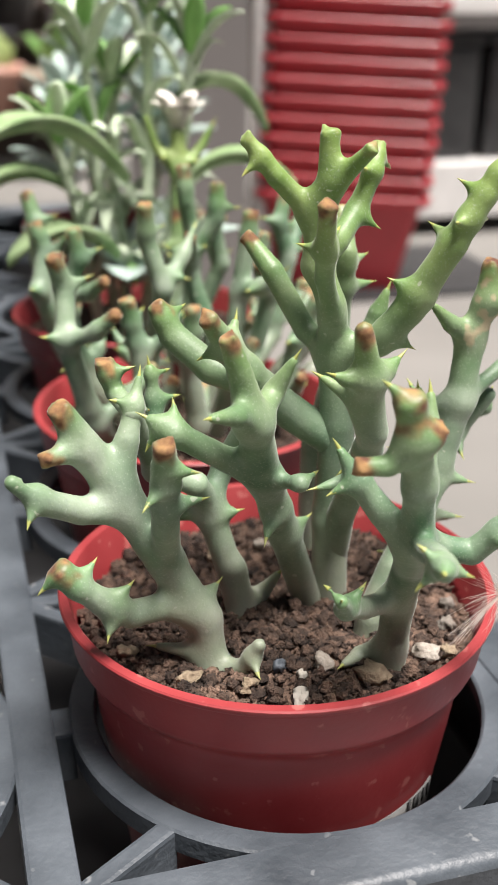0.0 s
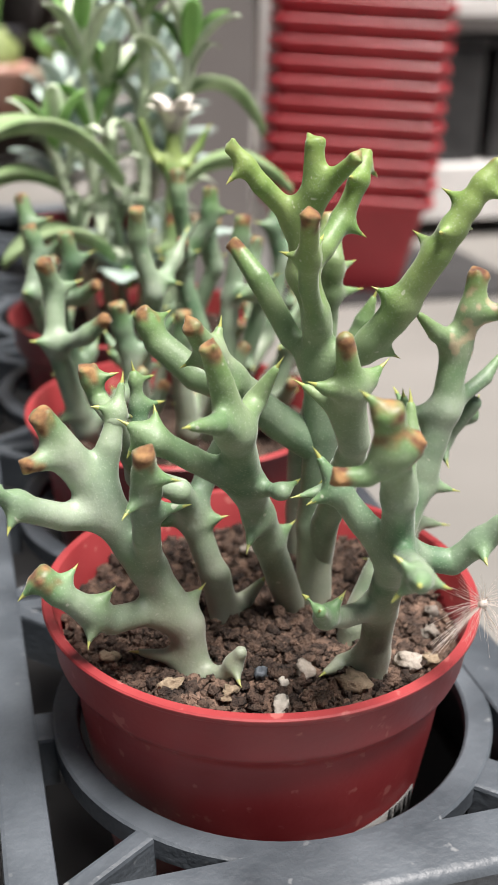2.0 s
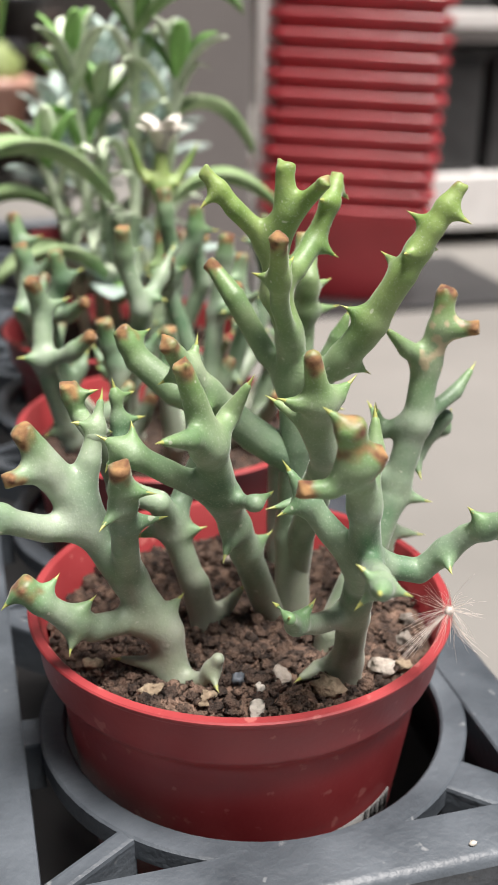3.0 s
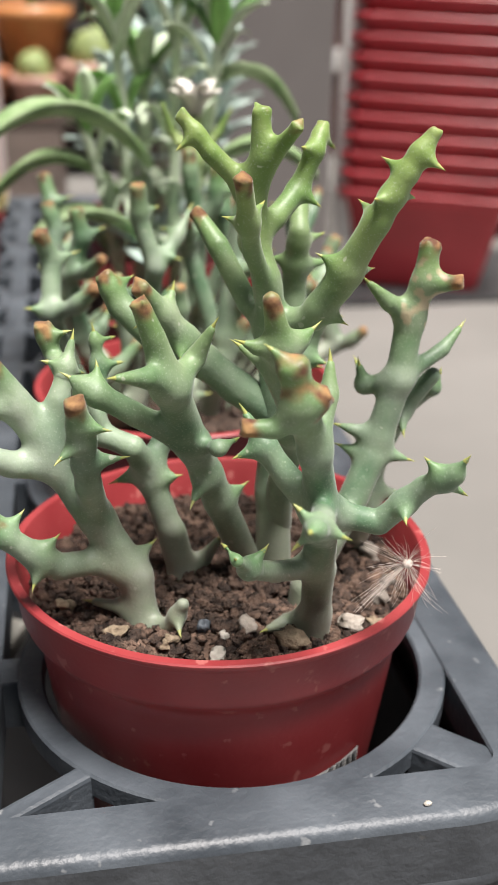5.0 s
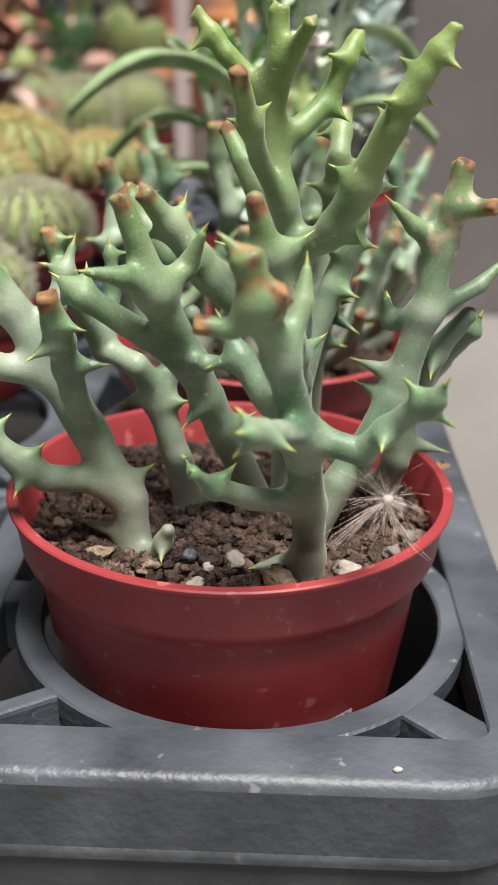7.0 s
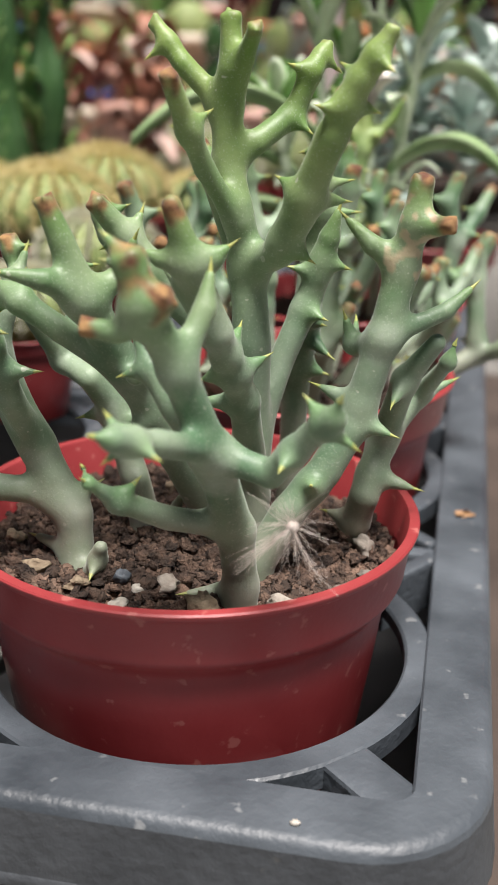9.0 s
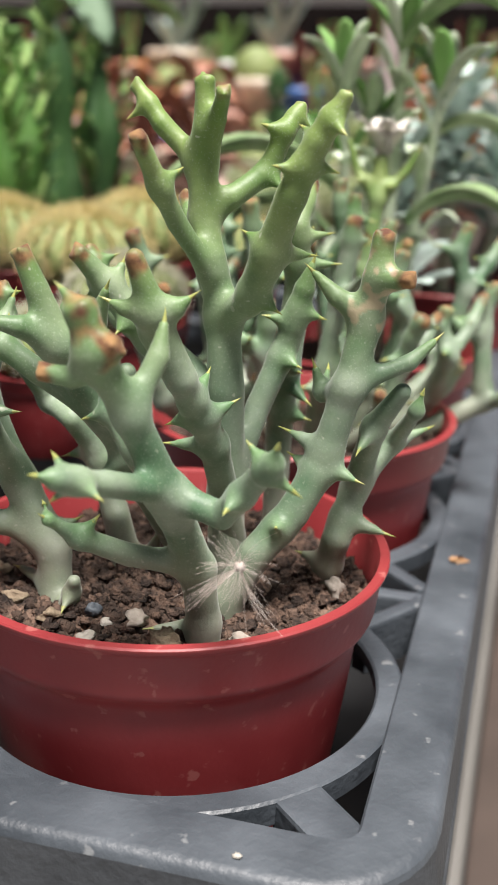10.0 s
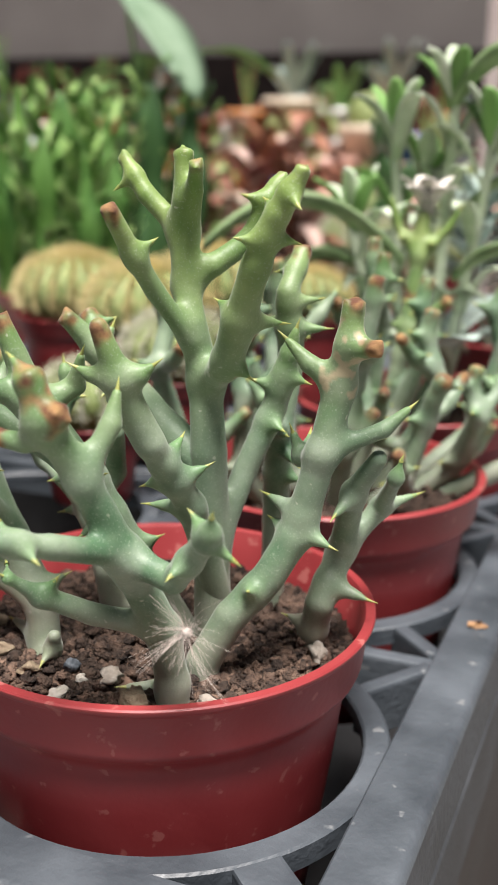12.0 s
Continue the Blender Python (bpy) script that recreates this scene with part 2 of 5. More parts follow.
def nearest_on(rods, tip):
    best = None
    for a, ra, b, rb in rods:
        a, b = Vector(a), Vector(b)
        d = b - a
        h = min(max((tip - a).dot(d) / max(d.length_squared, 1e-12), 0), 1)
        q = a + h * d
        if best is None or (tip - q).length - (ra + (rb - ra) * h) < best[2]:
            best = (q, ra + (rb - ra) * h, (tip - q).length - (ra + (rb - ra) * h))
    return best


def grow(parent, limbs, tips, thorns, voxel=0.0007, scars=(), young=(0.085, 0.15), girth=0.80, pale_ends=()):
    """One stem with its arms: smooth skin, blunt corky tips with small knobs, thorns on swollen bases."""
    rods = [r for chain in limbs for r in chain]
    skin = [[(a, ra * girth, b, rb * girth) for a, ra, b, rb in chain] for chain in limbs]
    for chain in skin[1:]:
        a, ra, b, rb = chain[0]
        chain[0] = (a, min(ra * 0.78, rb * 1.05), b, rb)
    points = []
    for chain in skin:
        a, ra, b, rb = chain[-1]
        if rb < 0.00125:
            way = (Vector(b) - Vector(a)).normalized()
            chain[-1] = (a, ra, tuple(Vector(b) - way * 0.0012), 0.0010)
            points.append((Vector(b) - way * 0.0012, Vector(b) + way * 0.0024))
    cuts, knobs = [], []
    rk = random.Random(len(rods) * 7 + len(thorns))
    for t in list(tips) + list(pale_ends):
        for chain in skin:
            a, ra, b, rb = chain[-1]
            if (Vector(b) - Vector(t)).length > 0.0002:
                continue
            way = (Vector(b) - Vector(a)).normalized()
            rb = rb * (1.22 if t in tips else 1.06)
            chain[-1] = (a, max(ra, rb * 0.97), b, rb)
            lean = (way + 0.22 * Vector((rk.uniform(-1, 1), rk.uniform(-1, 1), rk.uniform(-1, 1)))).normalized()
            cuts.append((tuple(Vector(b) + way * rb * 0.45), tuple(lean), rb * 2.0))
            side = way.orthogonal().normalized()
            turn = rk.uniform(0, 6.28)
            for k in range(3):
                q = Matrix.Rotation(turn + 2.1 * k + rk.uniform(-0.4, 0.4), 3, way) @ side
                foot = Vector(b) - way * rb * rk.uniform(0.2, 0.9)
                knobs.append([(tuple(foot), rb * 0.45, tuple(foot + q * rb * 0.92 + way * rb * rk.uniform(0.55, 1.0)), 0.00045)])
    spikes, bumps = [], 0
    for t in thorns:
        tip = Vector(t)
        bumps += 1
        root, rad, gap = nearest_on(rods, tip)
        d = tip - root
        reach = min(d.length, rad + 0.0098)
        tip = root + d.normalized() * max(reach, rad + 0.0046)
        d = tip - root
        base = min(rad * 0.72, 0.0034)
        skin.append([(tuple(root), base, tuple(root + 0.55 * d), base * 0.42), (tuple(root + 0.55 * d), base * 0.42, tuple(root + 0.80 * d), 0.00055)])
        spikes.append((root + 0.70 * d, tip))
    verts, faces = soft_body(skin + knobs, voxel, [0.0042] * len(limbs) + [0.0028] * bumps + [0.0012] * len(knobs), cuts, len(limbs))
    spikes += points
    ob = mesh_ob("stem", verts, faces, SKIN, parent)
    co = np.array(verts)
    wob = np.array([noise.noise(Vector(v) * 350) for v in verts])
    cork, scar, fresh, bloom = np.zeros(len(co)), np.zeros(len(co)), np.zeros(len(co)), np.zeros(len(co))
    for t in tips:
        cork = np.maximum(cork, np.clip((0.0044 + 0.0026 * wob - np.linalg.norm(co - np.array(t), axis=1)) / 0.0022, 0, 1))
        fresh = np.maximum(fresh, 0.75 * np.clip(1.25 - np.linalg.norm(co - np.array(t), axis=1) / 0.011, 0, 1))
    for t in pale_ends:
        cork = np.maximum(cork, np.clip((0.0020 + 0.0016 * wob - np.linalg.norm(co - np.array(t), axis=1)) / 0.0018, 0, 0.7))
    for p, q in spikes:
        fresh = np.maximum(fresh, np.clip(1.2 - np.linalg.norm(co - np.array(q), axis=1) / 0.0085, 0, 1))
    # Fork paleness: waxy bloom plus light from above painted in
    for chain in skin[1:len(limbs)]:
        root = np.array(chain[0][0])
        bloom = np.maximum(bloom, np.clip(1.15 - np.linalg.norm(co - root, axis=1) / 0.0105, 0, 1))
    for x, y, z, r in scars:
        near = np.linalg.norm(co - np.array((x, y, z)), axis=1) < r
        scar = np.maximum(scar, near * np.clip((wob - 0.08) * 8, 0, 1))
    yo = np.clip((co[:, 2] + 0.012 * np.array([noise.noise(Vector(v) * 60) for v in verts]) - young[0]) / (young[1] - young[0]), 0, 1)
    woody = np.clip((0.066 - co[:, 2]) / 0.03, 0, 1) * 1.3
    for name, values in (("cork", cork), ("scar", scar), ("young", yo), ("woody", woody), ("fresh", fresh), ("bloom", bloom)):
        at = ob.data.attributes.new(name, "FLOAT", "POINT")
        at.data.foreach_set("value", values.astype(np.float32))
    for a, b in spikes:
        th = new("thorn", THORN_MESH)
        th.parent = ob
        d = b - a
        th.matrix_local = Matrix.LocRotScale(a, d.to_track_quat("Z", "Y"), (0.00068, 0.00068, d.length))
    return ob


# ---- tray crate ----
TRAY_X, PITCH_X, PITCH_Y = 0.0, 0.140, 0.1335
tray = thing("plant_tray", (0, 0, 0), "dusty black plastic nursery tray with ring holders", "tray")


def ring(x, y):
    prof = [(0.0554, -0.0045), (0.0556, -0.0013), (0.0563, -0.0006), (0.0624, -0.0006), (0.0631, -0.0012), (0.0631, -0.0070), (0.0612, -0.0070), (0.0610, -0.0055), (0.0575, -0.0060), (0.0554, -0.0045)]
    v, f = lathe(prof, 80)
    ob = mesh_ob("ring", v, f, TRAY_GREY, tray)
    ob.location = (x, y, 0.0)
    ob.data.set_sharp_from_angle(angle=radians(28))
    return ob


def bar(name, x0, y0, x1, y1, width, top=-0.0006, deep=0.016):
    """A rib of the tray from point to point, with rounded upper edges."""
    d = Vector((x1 - x0, y1 - y0))
    bm = box_bm(-d.length / 2, -width / 2, -deep, d.length / 2, width / 2, 0.0)
    up = [e for e in bm.edges if all(v.co.z > -0.001 for v in e.verts)]
    bmesh.ops.bevel(bm, geom=up, offset=min(0.0012, width * 0.25), segments=2, affect="EDGES", profile=0.6)
    ob = part(name, bm, TRAY_GREY, tray, smooth=False)
    ob.matrix_local = pose((x0 + x1) / 2, (y0 + y1) / 2, top, 0, 0, math.degrees(math.atan2(d.y, d.x)))
    return ob


COLS, ROWS_Y = 3, 6
EDGE_R, EDGE_F = 0.0818, -0.0775
back_y = (ROWS_Y - 1) * PITCH_Y + 0.0765
left_x = TRAY_X - (COLS - 1) * PITCH_X - 0.079
for cx in range(COLS):
    for cy in range(ROWS_Y):
        x, y = TRAY_X - cx * PITCH_X + 0.0035, cy * PITCH_Y - 0.0025
        ring(x, y)
        bar("tie", x - 0.0622, y + 0.0035, x - 0.0682, y + 0.0035, 0.0120, -0.0008)
        for sx in (-1, 1):
            for sy in (-1, 1):
                wide = cx == 0 and cy == 0 and sx == 1 and sy == -1
                bar("strut", x + sx * 0.0446, y + sy * 0.0430, x + (0.0610 if sx > 0 else -0.0690), y + (0.0668 if sy > 0 else -0.0588), 0.0128 if wide else 0.0056, -0.0009)
    x = TRAY_X - cx * PITCH_X
    for cy in range(1, ROWS_Y):
        y = (cy - 0.5) * PITCH_Y
        bar("rib", x - 0.0645, y, x + 0.0645, y, 0.0062, -0.0015)
for cx in range(1, COLS):
    x = TRAY_X - (cx - 0.5) * PITCH_X
    bar("beam", x, EDGE_F + 0.012, x, back_y - 0.012, 0.0122, -0.0003)


def rim_frame():
    """The rounded outer frame: flat top band, bull-nosed edge, skirt, ledge and lower wall."""
    def loop(x0, y0, x1, y1, r, z, n=8):
        pts = []
        for cx, cy, a0 in ((x1 - r, y0 + r, -90), (x1 - r, y1 - r, 0), (x0 + r, y1 - r, 90), (x0 + r, y0 + r, 180)):
            for i in range(n + 1):
                a = radians(a0 + 90 * i / n)
                pts.append((cx + r * math.cos(a), cy + r * math.sin(a), z))
        return pts
    X0, Y0, X1, Y1 = left_x, EDGE_F, EDGE_R, back_y

    def sheet(name, rings, material, words):
        verts, faces = [], []
        for inset, r, z in rings:
            verts += loop(X0 + inset, Y0 + inset, X1 - inset, Y1 - inset, r, z)
        n = 36
        for j in range(len(rings) - 1):
            for i in range(n):
                k = (i + 1) % n
                faces.append((j * n + i, (j + 1) * n + i, (j + 1) * n + k, j * n + k))
        ob = mesh_ob(name, verts, faces, material, tray, words)
        ob.data.set_sharp_from_angle(angle=radians(24))

    sheet("outer_frame", [(0.0178, 0.004, -0.012), (0.0176, 0.004, -0.0006), (0.0170, 0.006, 0.0), (0.0034, 0.027, 0.0), (0.0024, 0.028, -0.0002), (0.0014, 0.029, -0.0007), (0.0006, 0.0295, -0.0016), (0.0001, 0.030, -0.003)],
          TRAY_GREY, "dusty flat frame with a scuffed rounded edge")
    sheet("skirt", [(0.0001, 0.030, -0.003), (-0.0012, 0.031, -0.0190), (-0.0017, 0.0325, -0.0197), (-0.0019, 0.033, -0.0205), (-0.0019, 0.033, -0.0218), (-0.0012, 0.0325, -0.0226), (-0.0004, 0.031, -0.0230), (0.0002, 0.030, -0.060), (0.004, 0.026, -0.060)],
          SKIRT_SHADED, "dusty skirt with shade painted into its colour and a moulded seam line")


# Tray plastic darkened for the shade on front-facing sides, with dusty spots
SKIRT_SHADED = mat("dusty_shaded_plastic", (0.027, 0.031, 0.036), (0.068, 0.075, 0.084), 0.6, 45, 0.25, 350, spots=(0.10, 0.098, 0.092), spot_scale=90, spot_at=0.69)
rim_frame()

crate = thing("plant_crate", (0, 0, 0), "black plastic crate under the plant tray", "crate")
CRATE_MAT = mat("black_plastic", (0.018, 0.018, 0.019), (0.04, 0.04, 0.041), 0.5, 25, 0.1, 400)
for nm, q in (("side_panel", (left_x + 0.0046, EDGE_F + 0.0046, EDGE_R - 0.0046, EDGE_F + 0.0084)), ("side_panel", (left_x + 0.0046, back_y - 0.0084, EDGE_R - 0.0046, back_y - 0.0046)),
              ("side_panel", (left_x + 0.0046, EDGE_F + 0.009, left_x + 0.0084, back_y - 0.009)), ("side_panel", (EDGE_R - 0.0084, EDGE_F + 0.009, EDGE_R - 0.0046, back_y - 0.009))):
    part(nm, box_bm(q[0], q[1], FLOOR_Z + 0.003, q[2], q[3], -0.050, 0.001), CRATE_MAT, crate, smooth=False)
part("base_panel", box_bm(left_x + 0.01, EDGE_F + 0.01, FLOOR_Z, EDGE_R - 0.01, back_y - 0.01, FLOOR_Z + 0.006, 0.001), CRATE_MAT, crate, smooth=False)
PALE = mat("grey_plastic_offcut", (0.16, 0.155, 0.14), (0.28, 0.27, 0.24), 0.7, 60)
for i, (x, y, a, s) in enumerate(((-0.058, -0.035, 60, 0.05), (-0.03, -0.06, 15, 0.04), (0.02, -0.045, 130, 0.03), (-0.085, 0.06, 70, 0.05))):
    sh = part("crate_rib", box_bm(-s, -0.006, -0.005, s, 0.006, 0.005, 0.002), PALE, crate, "pale grey rib seen through the holes", smooth=False)
    sh.matrix_local = pose(x, y, -0.055, 8, 0, a)


# ---- pots, soil ----
RIM_Z = 0.0372


def red_pot(parent, lump=0.0):
    z = RIM_Z
    prof = [(0.0, z - 0.088), (0.0425, z - 0.088), (0.0435, z - 0.086), (0.0506, z - 0.037), (0.0522, z - 0.0235), (0.0526, z - 0.0205), (0.0535, z - 0.0184), (0.0551, z - 0.0166), (0.0564, z - 0.0152), (0.0570, z - 0.0136),
            (0.0584, z - 0.0030), (0.0592, z - 0.0022), (0.0600, z - 0.0010), (0.0600, z - 0.0004), (0.0596, z), (0.0574, z), (0.0570, z - 0.0005), (0.0556, z - 0.0145), (0.0505, z - 0.022), (0.0480, z - 0.040), (0.0, z - 0.040)]
    v, f = lathe(prof, 96)
    v = [(x * (1 + lump * math.sin(2 * math.atan2(y, x) + 1)), y * (1 + lump * math.sin(2 * math.atan2(y, x) + 1)), q) for x, y, q in v]
    ob = mesh_ob("pot", v, f, POT_RED, parent, "thin red plastic pot with dusty water spots")
    ob.data.set_sharp_from_angle(angle=radians(38))
    return ob


def lump_verts(n_lat, n_lon, c, s, seed, rough):
    """A small uneven lump as verts and faces."""
    verts = []
    for i in range(n_lat + 1):
        th = math.pi * i / n_lat
        for j in range(n_lon):
            ph = 2 * math.pi * j / n_lon
            d = Vector((math.sin(th) * math.cos(ph), math.sin(th) * math.sin(ph), math.cos(th)))
            k = 1 + rough * noise.noise(d * 1.7 + Vector((seed, seed * 0.7, 0)))
            verts.append((c[0] + s[0] * k * d.x, c[1] + s[1] * k * d.y, c[2] + s[2] * k * d.z))
    faces = [(i * n_lon + j, i * n_lon + (j + 1) % n_lon, (i + 1) * n_lon + (j + 1) % n_lon, (i + 1) * n_lon + j) for i in range(n_lat) for j in range(n_lon)]
    return verts, faces


def soil_height(x, y):
    return 0.0245 + 0.0032 * noise.noise(Vector((x * 40, y * 40, 2))) + 0.0042 * max(0.0, 1 - (x * x + y * y) / 0.0030)


def soil(parent, crumbs, rng, r=0.0553):
    """Soil with crumbs of many sizes, joined into one part."""
    verts, faces = [], []
    n = 60
    grid = {}
    for i in range(-n, n + 1):
        for j in range(-n, n + 1):
            x, y = i * r / n, j * r / n
            if x * x + y * y < r * r:
                grid[i, j] = len(verts)
                p = Vector((x * 260, y * 260, 1))
                verts.append((x, y, soil_height(x, y) + 0.0018 * noise.noise(p) + 0.0010 * noise.noise(p * 2.6)))
    for (i, j), k in list(grid.items()):
        q = [grid.get(c) for c in ((i, j), (i + 1, j), (i + 1, j + 1), (i, j + 1))]
        if None not in q:
            faces.append(q)
    for c in range(crumbs):
        a, rad = rng.uniform(0, 2 * math.pi), r * math.sqrt(rng.random()) * 0.97
        x, y = rad * math.cos(a), rad * math.sin(a)
        s = 0.0005 + 0.0018 * rng.random() ** 4
        v, f = lump_verts(5, 7, (x, y, soil_height(x, y) + s * rng.uniform(-0.1, 0.75)), (s, s * rng.uniform(0.7, 1.2), s * rng.uniform(0.6, 1.0)), c * 1.37, 1.25)
        o = len(verts)
        verts += v
        faces += [tuple(o + k for k in q) for q in f]
    ob = mesh_ob("soil", verts, faces, SOIL_MAT, parent, "crumbly dark brown potting soil")
    ob["kind"] = "stuff"
    return ob


def pebble(parent, x, y, s, flat, tone, seed):
    z = soil_height(x, y) + s * flat * 0.75
    v, f = lump_verts(9, 13, (0, 0, 0), (s, s * 0.72, s * flat), seed, 0.9)
    ob = mesh_ob("pebble", v, f, tone, parent)
    ob.matrix_local = pose(x, y, z + 0.001, seed * 13 % 30 - 15, seed * 29 % 30 - 15, seed * 77)
    return ob


WHITE_STONE = mat("white_stone", (0.38, 0.35, 0.30), (0.56, 0.53, 0.47), 0.7, 200, 0.3, 900)
BLUE_STONE = mat("slate_blue_stone", (0.06, 0.075, 0.09), (0.13, 0.15, 0.17), 0.6, 250, 0.3, 900)
TAN_STONE = mat("tan_stone", (0.19, 0.14, 0.09), (0.36, 0.29, 0.2), 0.8, 220, 0.5, 900)

rng = random.Random(11)
plant = thing("potted_succulent", (0, 0, 0), "thorny grey-green antler-stemmed succulent in a red plastic pot", "potted plant", "thorny succulents in red pots")
red_pot(plant, 0.002)
soil(plant, 5200, rng)
LIMBS_A = [
    limb((-23.2, -20.7, 16.0, 5.0), (-23.2, -20.7, 23.0, 5.4), (-25.4, -18.5, 39.4, 5.6), (-38.0, -17.0, 62.0, 5.8), (-45.3, -16.0, 76.5, 6.0), (-51.5, -15.5, 86.0, 5.2), (-55.0, -16.0, 93.0, 4.4), (-58.2, -17.0, 99.2, 2.9)),
    limb((-53.0, -16.0, 88.5, 4.6), (-58.5, -19.0, 89.0, 2.9), (-62.6, -21.8, 89.4, 1.9)),
    limb((-45.3, -16.0, 77.5, 5.6), (-42.6, -14.2, 89.0, 3.7), (-38.3, -9.2, 103.4, 0.9)),
    limb((-44.0, -16.5, 71.5, 5.4), (-55.0, -20.0, 74.6, 4.2), (-63.0, -24.0, 79.6, 3.9), (-70.5, -26.5, 86.8, 2.2)),
    limb((-34.0, -18.0, 57.0, 5.2), (-36.5, -27.0, 71.0, 4.3), (-37.5, -34.3, 86.5, 3.9), (-38.8, -39.6, 97.6, 2.6)),
    limb((-25.4, -18.5, 39.4, 5.2), (-36.0, -19.5, 45.0, 4.2), (-45.0, -24.0, 47.0, 4.4), (-52.0, -27.0, 53.5, 4.1), (-57.0, -28.0, 58.5, 3.7), (-61.2, -28.0, 63.5, 3.0)),
    limb((-23.2, -20.7, 23.0, 5.0), (-28.6, -18.3, 29.6, 2.8), (-37.6, -14.5, 30.2, 1.3)),
    limb((-23.2, -20.7, 23.0, 5.0), (-16.6, -28.0, 29.4, 3.0), (-14.1, -30.5, 36.8, 2.2)),
]
TIPS_A = [(-58.2, -17.0, 99.2), (-62.6, -21.8, 89.4), (-38.8, -39.6, 97.6), (-61.2, -28.0, 63.5)]
THORNS_A = [(-44.5, -41.0, 83.2), (-26.3, -30.7, 79.7), (-34.0, -38.0, 90.5), (-18.7, -13.0, 47.2), (-46.0, -26.5, 56.0), (-53.0, -25.5, 64.0), (-51.5, -30.0, 45.5), (-65.0, -28.5, 60.5), (-15.5, -34.7, 30.8), (-68.0, -29.0, 77.0), (-43.9, -12.2, 98.0), (-37.0, -9.0, 94.0)]
LIMBS_B = [
    limb((-10.9, -2.7, 16.0, 4.7), (-10.9, -2.7, 28.9, 4.7), (-15.0, -1.8, 45.4, 4.6), (-19.7, -0.3, 61.5, 4.8), (-24.2, -6.3, 71.4, 4.0), (-33.4, -0.4, 73.7, 3.7), (-40.8, -12.3, 94.9, 3.2), (-43.4, -3.0, 96.8, 3.0), (-45.7, -2.6, 104.5, 2.3)),
    limb((-33.4, -0.4, 73.7, 3.7), (-31.7, 7.4, 88.1, 2.9), (-32.7, 8.8, 99.4, 1.1)),
    limb((-19.7, -0.3, 61.5, 4.8), (-14.4, 3.9, 70.8, 3.9), (-10.6, -2.5, 84.2, 3.2)),
    limb((-10.9, -2.7, 28.9, 4.7), (-12.4, -4.7, 43.8, 2.4)),
    limb((-10.9, -2.7, 28.9, 4.7), (-4.4, -1.4, 33.5, 2.8), (-0.7, -5.2, 41.6, 1.4)),
]
TIPS_B = [(-45.7, -2.6, 104.5)]
THORNS_B = [(-31.0, 0.0, 58.0), (-12.6, -3.0, 60.5), (-27.6, 10.2, 96.7), (-38.8, -4.9, 103.7), (-29.2, 7.6, 90.1)]
LIMBS_C = [
    limb((9.8, 0.5, 18.0, 5.0), (9.8, 0.5, 26.0, 5.2), (-2.2, -11.7, 57.7, 5.3), (-9.4, -18.0, 76.2, 5.3), (-16.3, -30.3, 96.8, 5.3), (-20.2, -32.4, 110.0, 3.6), (-23.1, -33.6, 118.3, 2.3)),
    limb((-16.3, -30.3, 96.8, 5.3), (-9.5, -23.7, 101.6, 3.4), (-5.4, -26.7, 110.7, 0.8)),
    limb((-16.3, -30.3, 96.8, 5.3), (-22.3, -37.7, 102.2, 3.2), (-30.1, -43.6, 104.7, 1.1)),
    limb((-9.4, -18.0, 76.2, 5.3), (-24.7, -24.0, 88.1, 3.8), (-33.5, -25.0, 94.2, 3.7), (-39.9, -22.9, 98.1, 1.3)),
    limb((-9.4, -18.0, 76.2, 5.3), (-4.6, -30.4, 80.5, 2.1)),
]
TIPS_C = [(-23.1, -33.6, 118.3)]
THORNS_C = [(-11.5, -23.9, 60.8), (6.5, -8.7, 60.1), (-33.1, -22.9, 99.0), (-2.6, -28.9, 80.8), (-38.2, -24.1, 93.3)]
LIMBS_E = [
    limb((16.3, 1.6, 17.0, 6.2), (16.3, 1.6, 25.0, 6.2), (15.6, 1.6, 52.2, 5.6), (15.7, -0.4, 81.6, 5.6), (14.3, 0.4, 99.9, 4.9), (11.8, -2.0, 115.2, 4.2), (9.0, 0.4, 123.9, 4.0), (8.2, 0.8, 136.7, 4.2), (9.8, -2.0, 145.5, 3.2), (9.8, -1.8, 156.3, 2.6)),
    limb((7.5, 2.3, 136.7, 4.7), (-2.2, 1.3, 146.1, 2.9), (-9.3, 3.0, 155.0, 1.8)),
    limb((7.5, 2.3, 136.7, 4.7), (13.6, -4.5, 147.6, 2.6), (17.1, -10.5, 153.7, 1.8)),
    limb((11.8, -4.0, 112.0, 3.4), (6.3, -11.5, 124.1, 2.9), (3.7, -18.5, 134.2, 2.8), (1.6, -24.6, 144.0, 2.0)),
]
LIMBS_E += [
    limb((8.5, 1.8, 123.9, 4.2), (14.9, 3.9, 129.0, 3.4), (22.5, 10.5, 135.4, 3.2), (26.3, 10.5, 145.1, 2.8), (29.4, 14.8, 150.8, 1.7)),
    limb((14.3, 1.4, 99.9, 5.5), (8.9, 8.3, 105.2, 3.5), (1.7, 15.5, 119.6, 3.5), (-3.1, 22.5, 127.2, 1.9)),
    limb((15.6, 1.6, 52.2, 5.6), (20.9, 12.1, 73.7, 3.9), (27.5, 16.1, 91.2, 4.0), (31.9, 14.9, 106.2, 3.2), (34.1, 13.9, 113.6, 1.3)),
    limb((14.3, 1.4, 99.9, 5.5), (23.0, -7.6, 105.8, 4.4), (28.1, -12.6, 115.4, 4.8), (34.2, -17.7, 129.8, 4.0), (39.5, -20.7, 141.2, 3.1), (44.2, -21.3, 148.9, 2.9), (47.1, -21.5, 153.5, 1.9)),
]
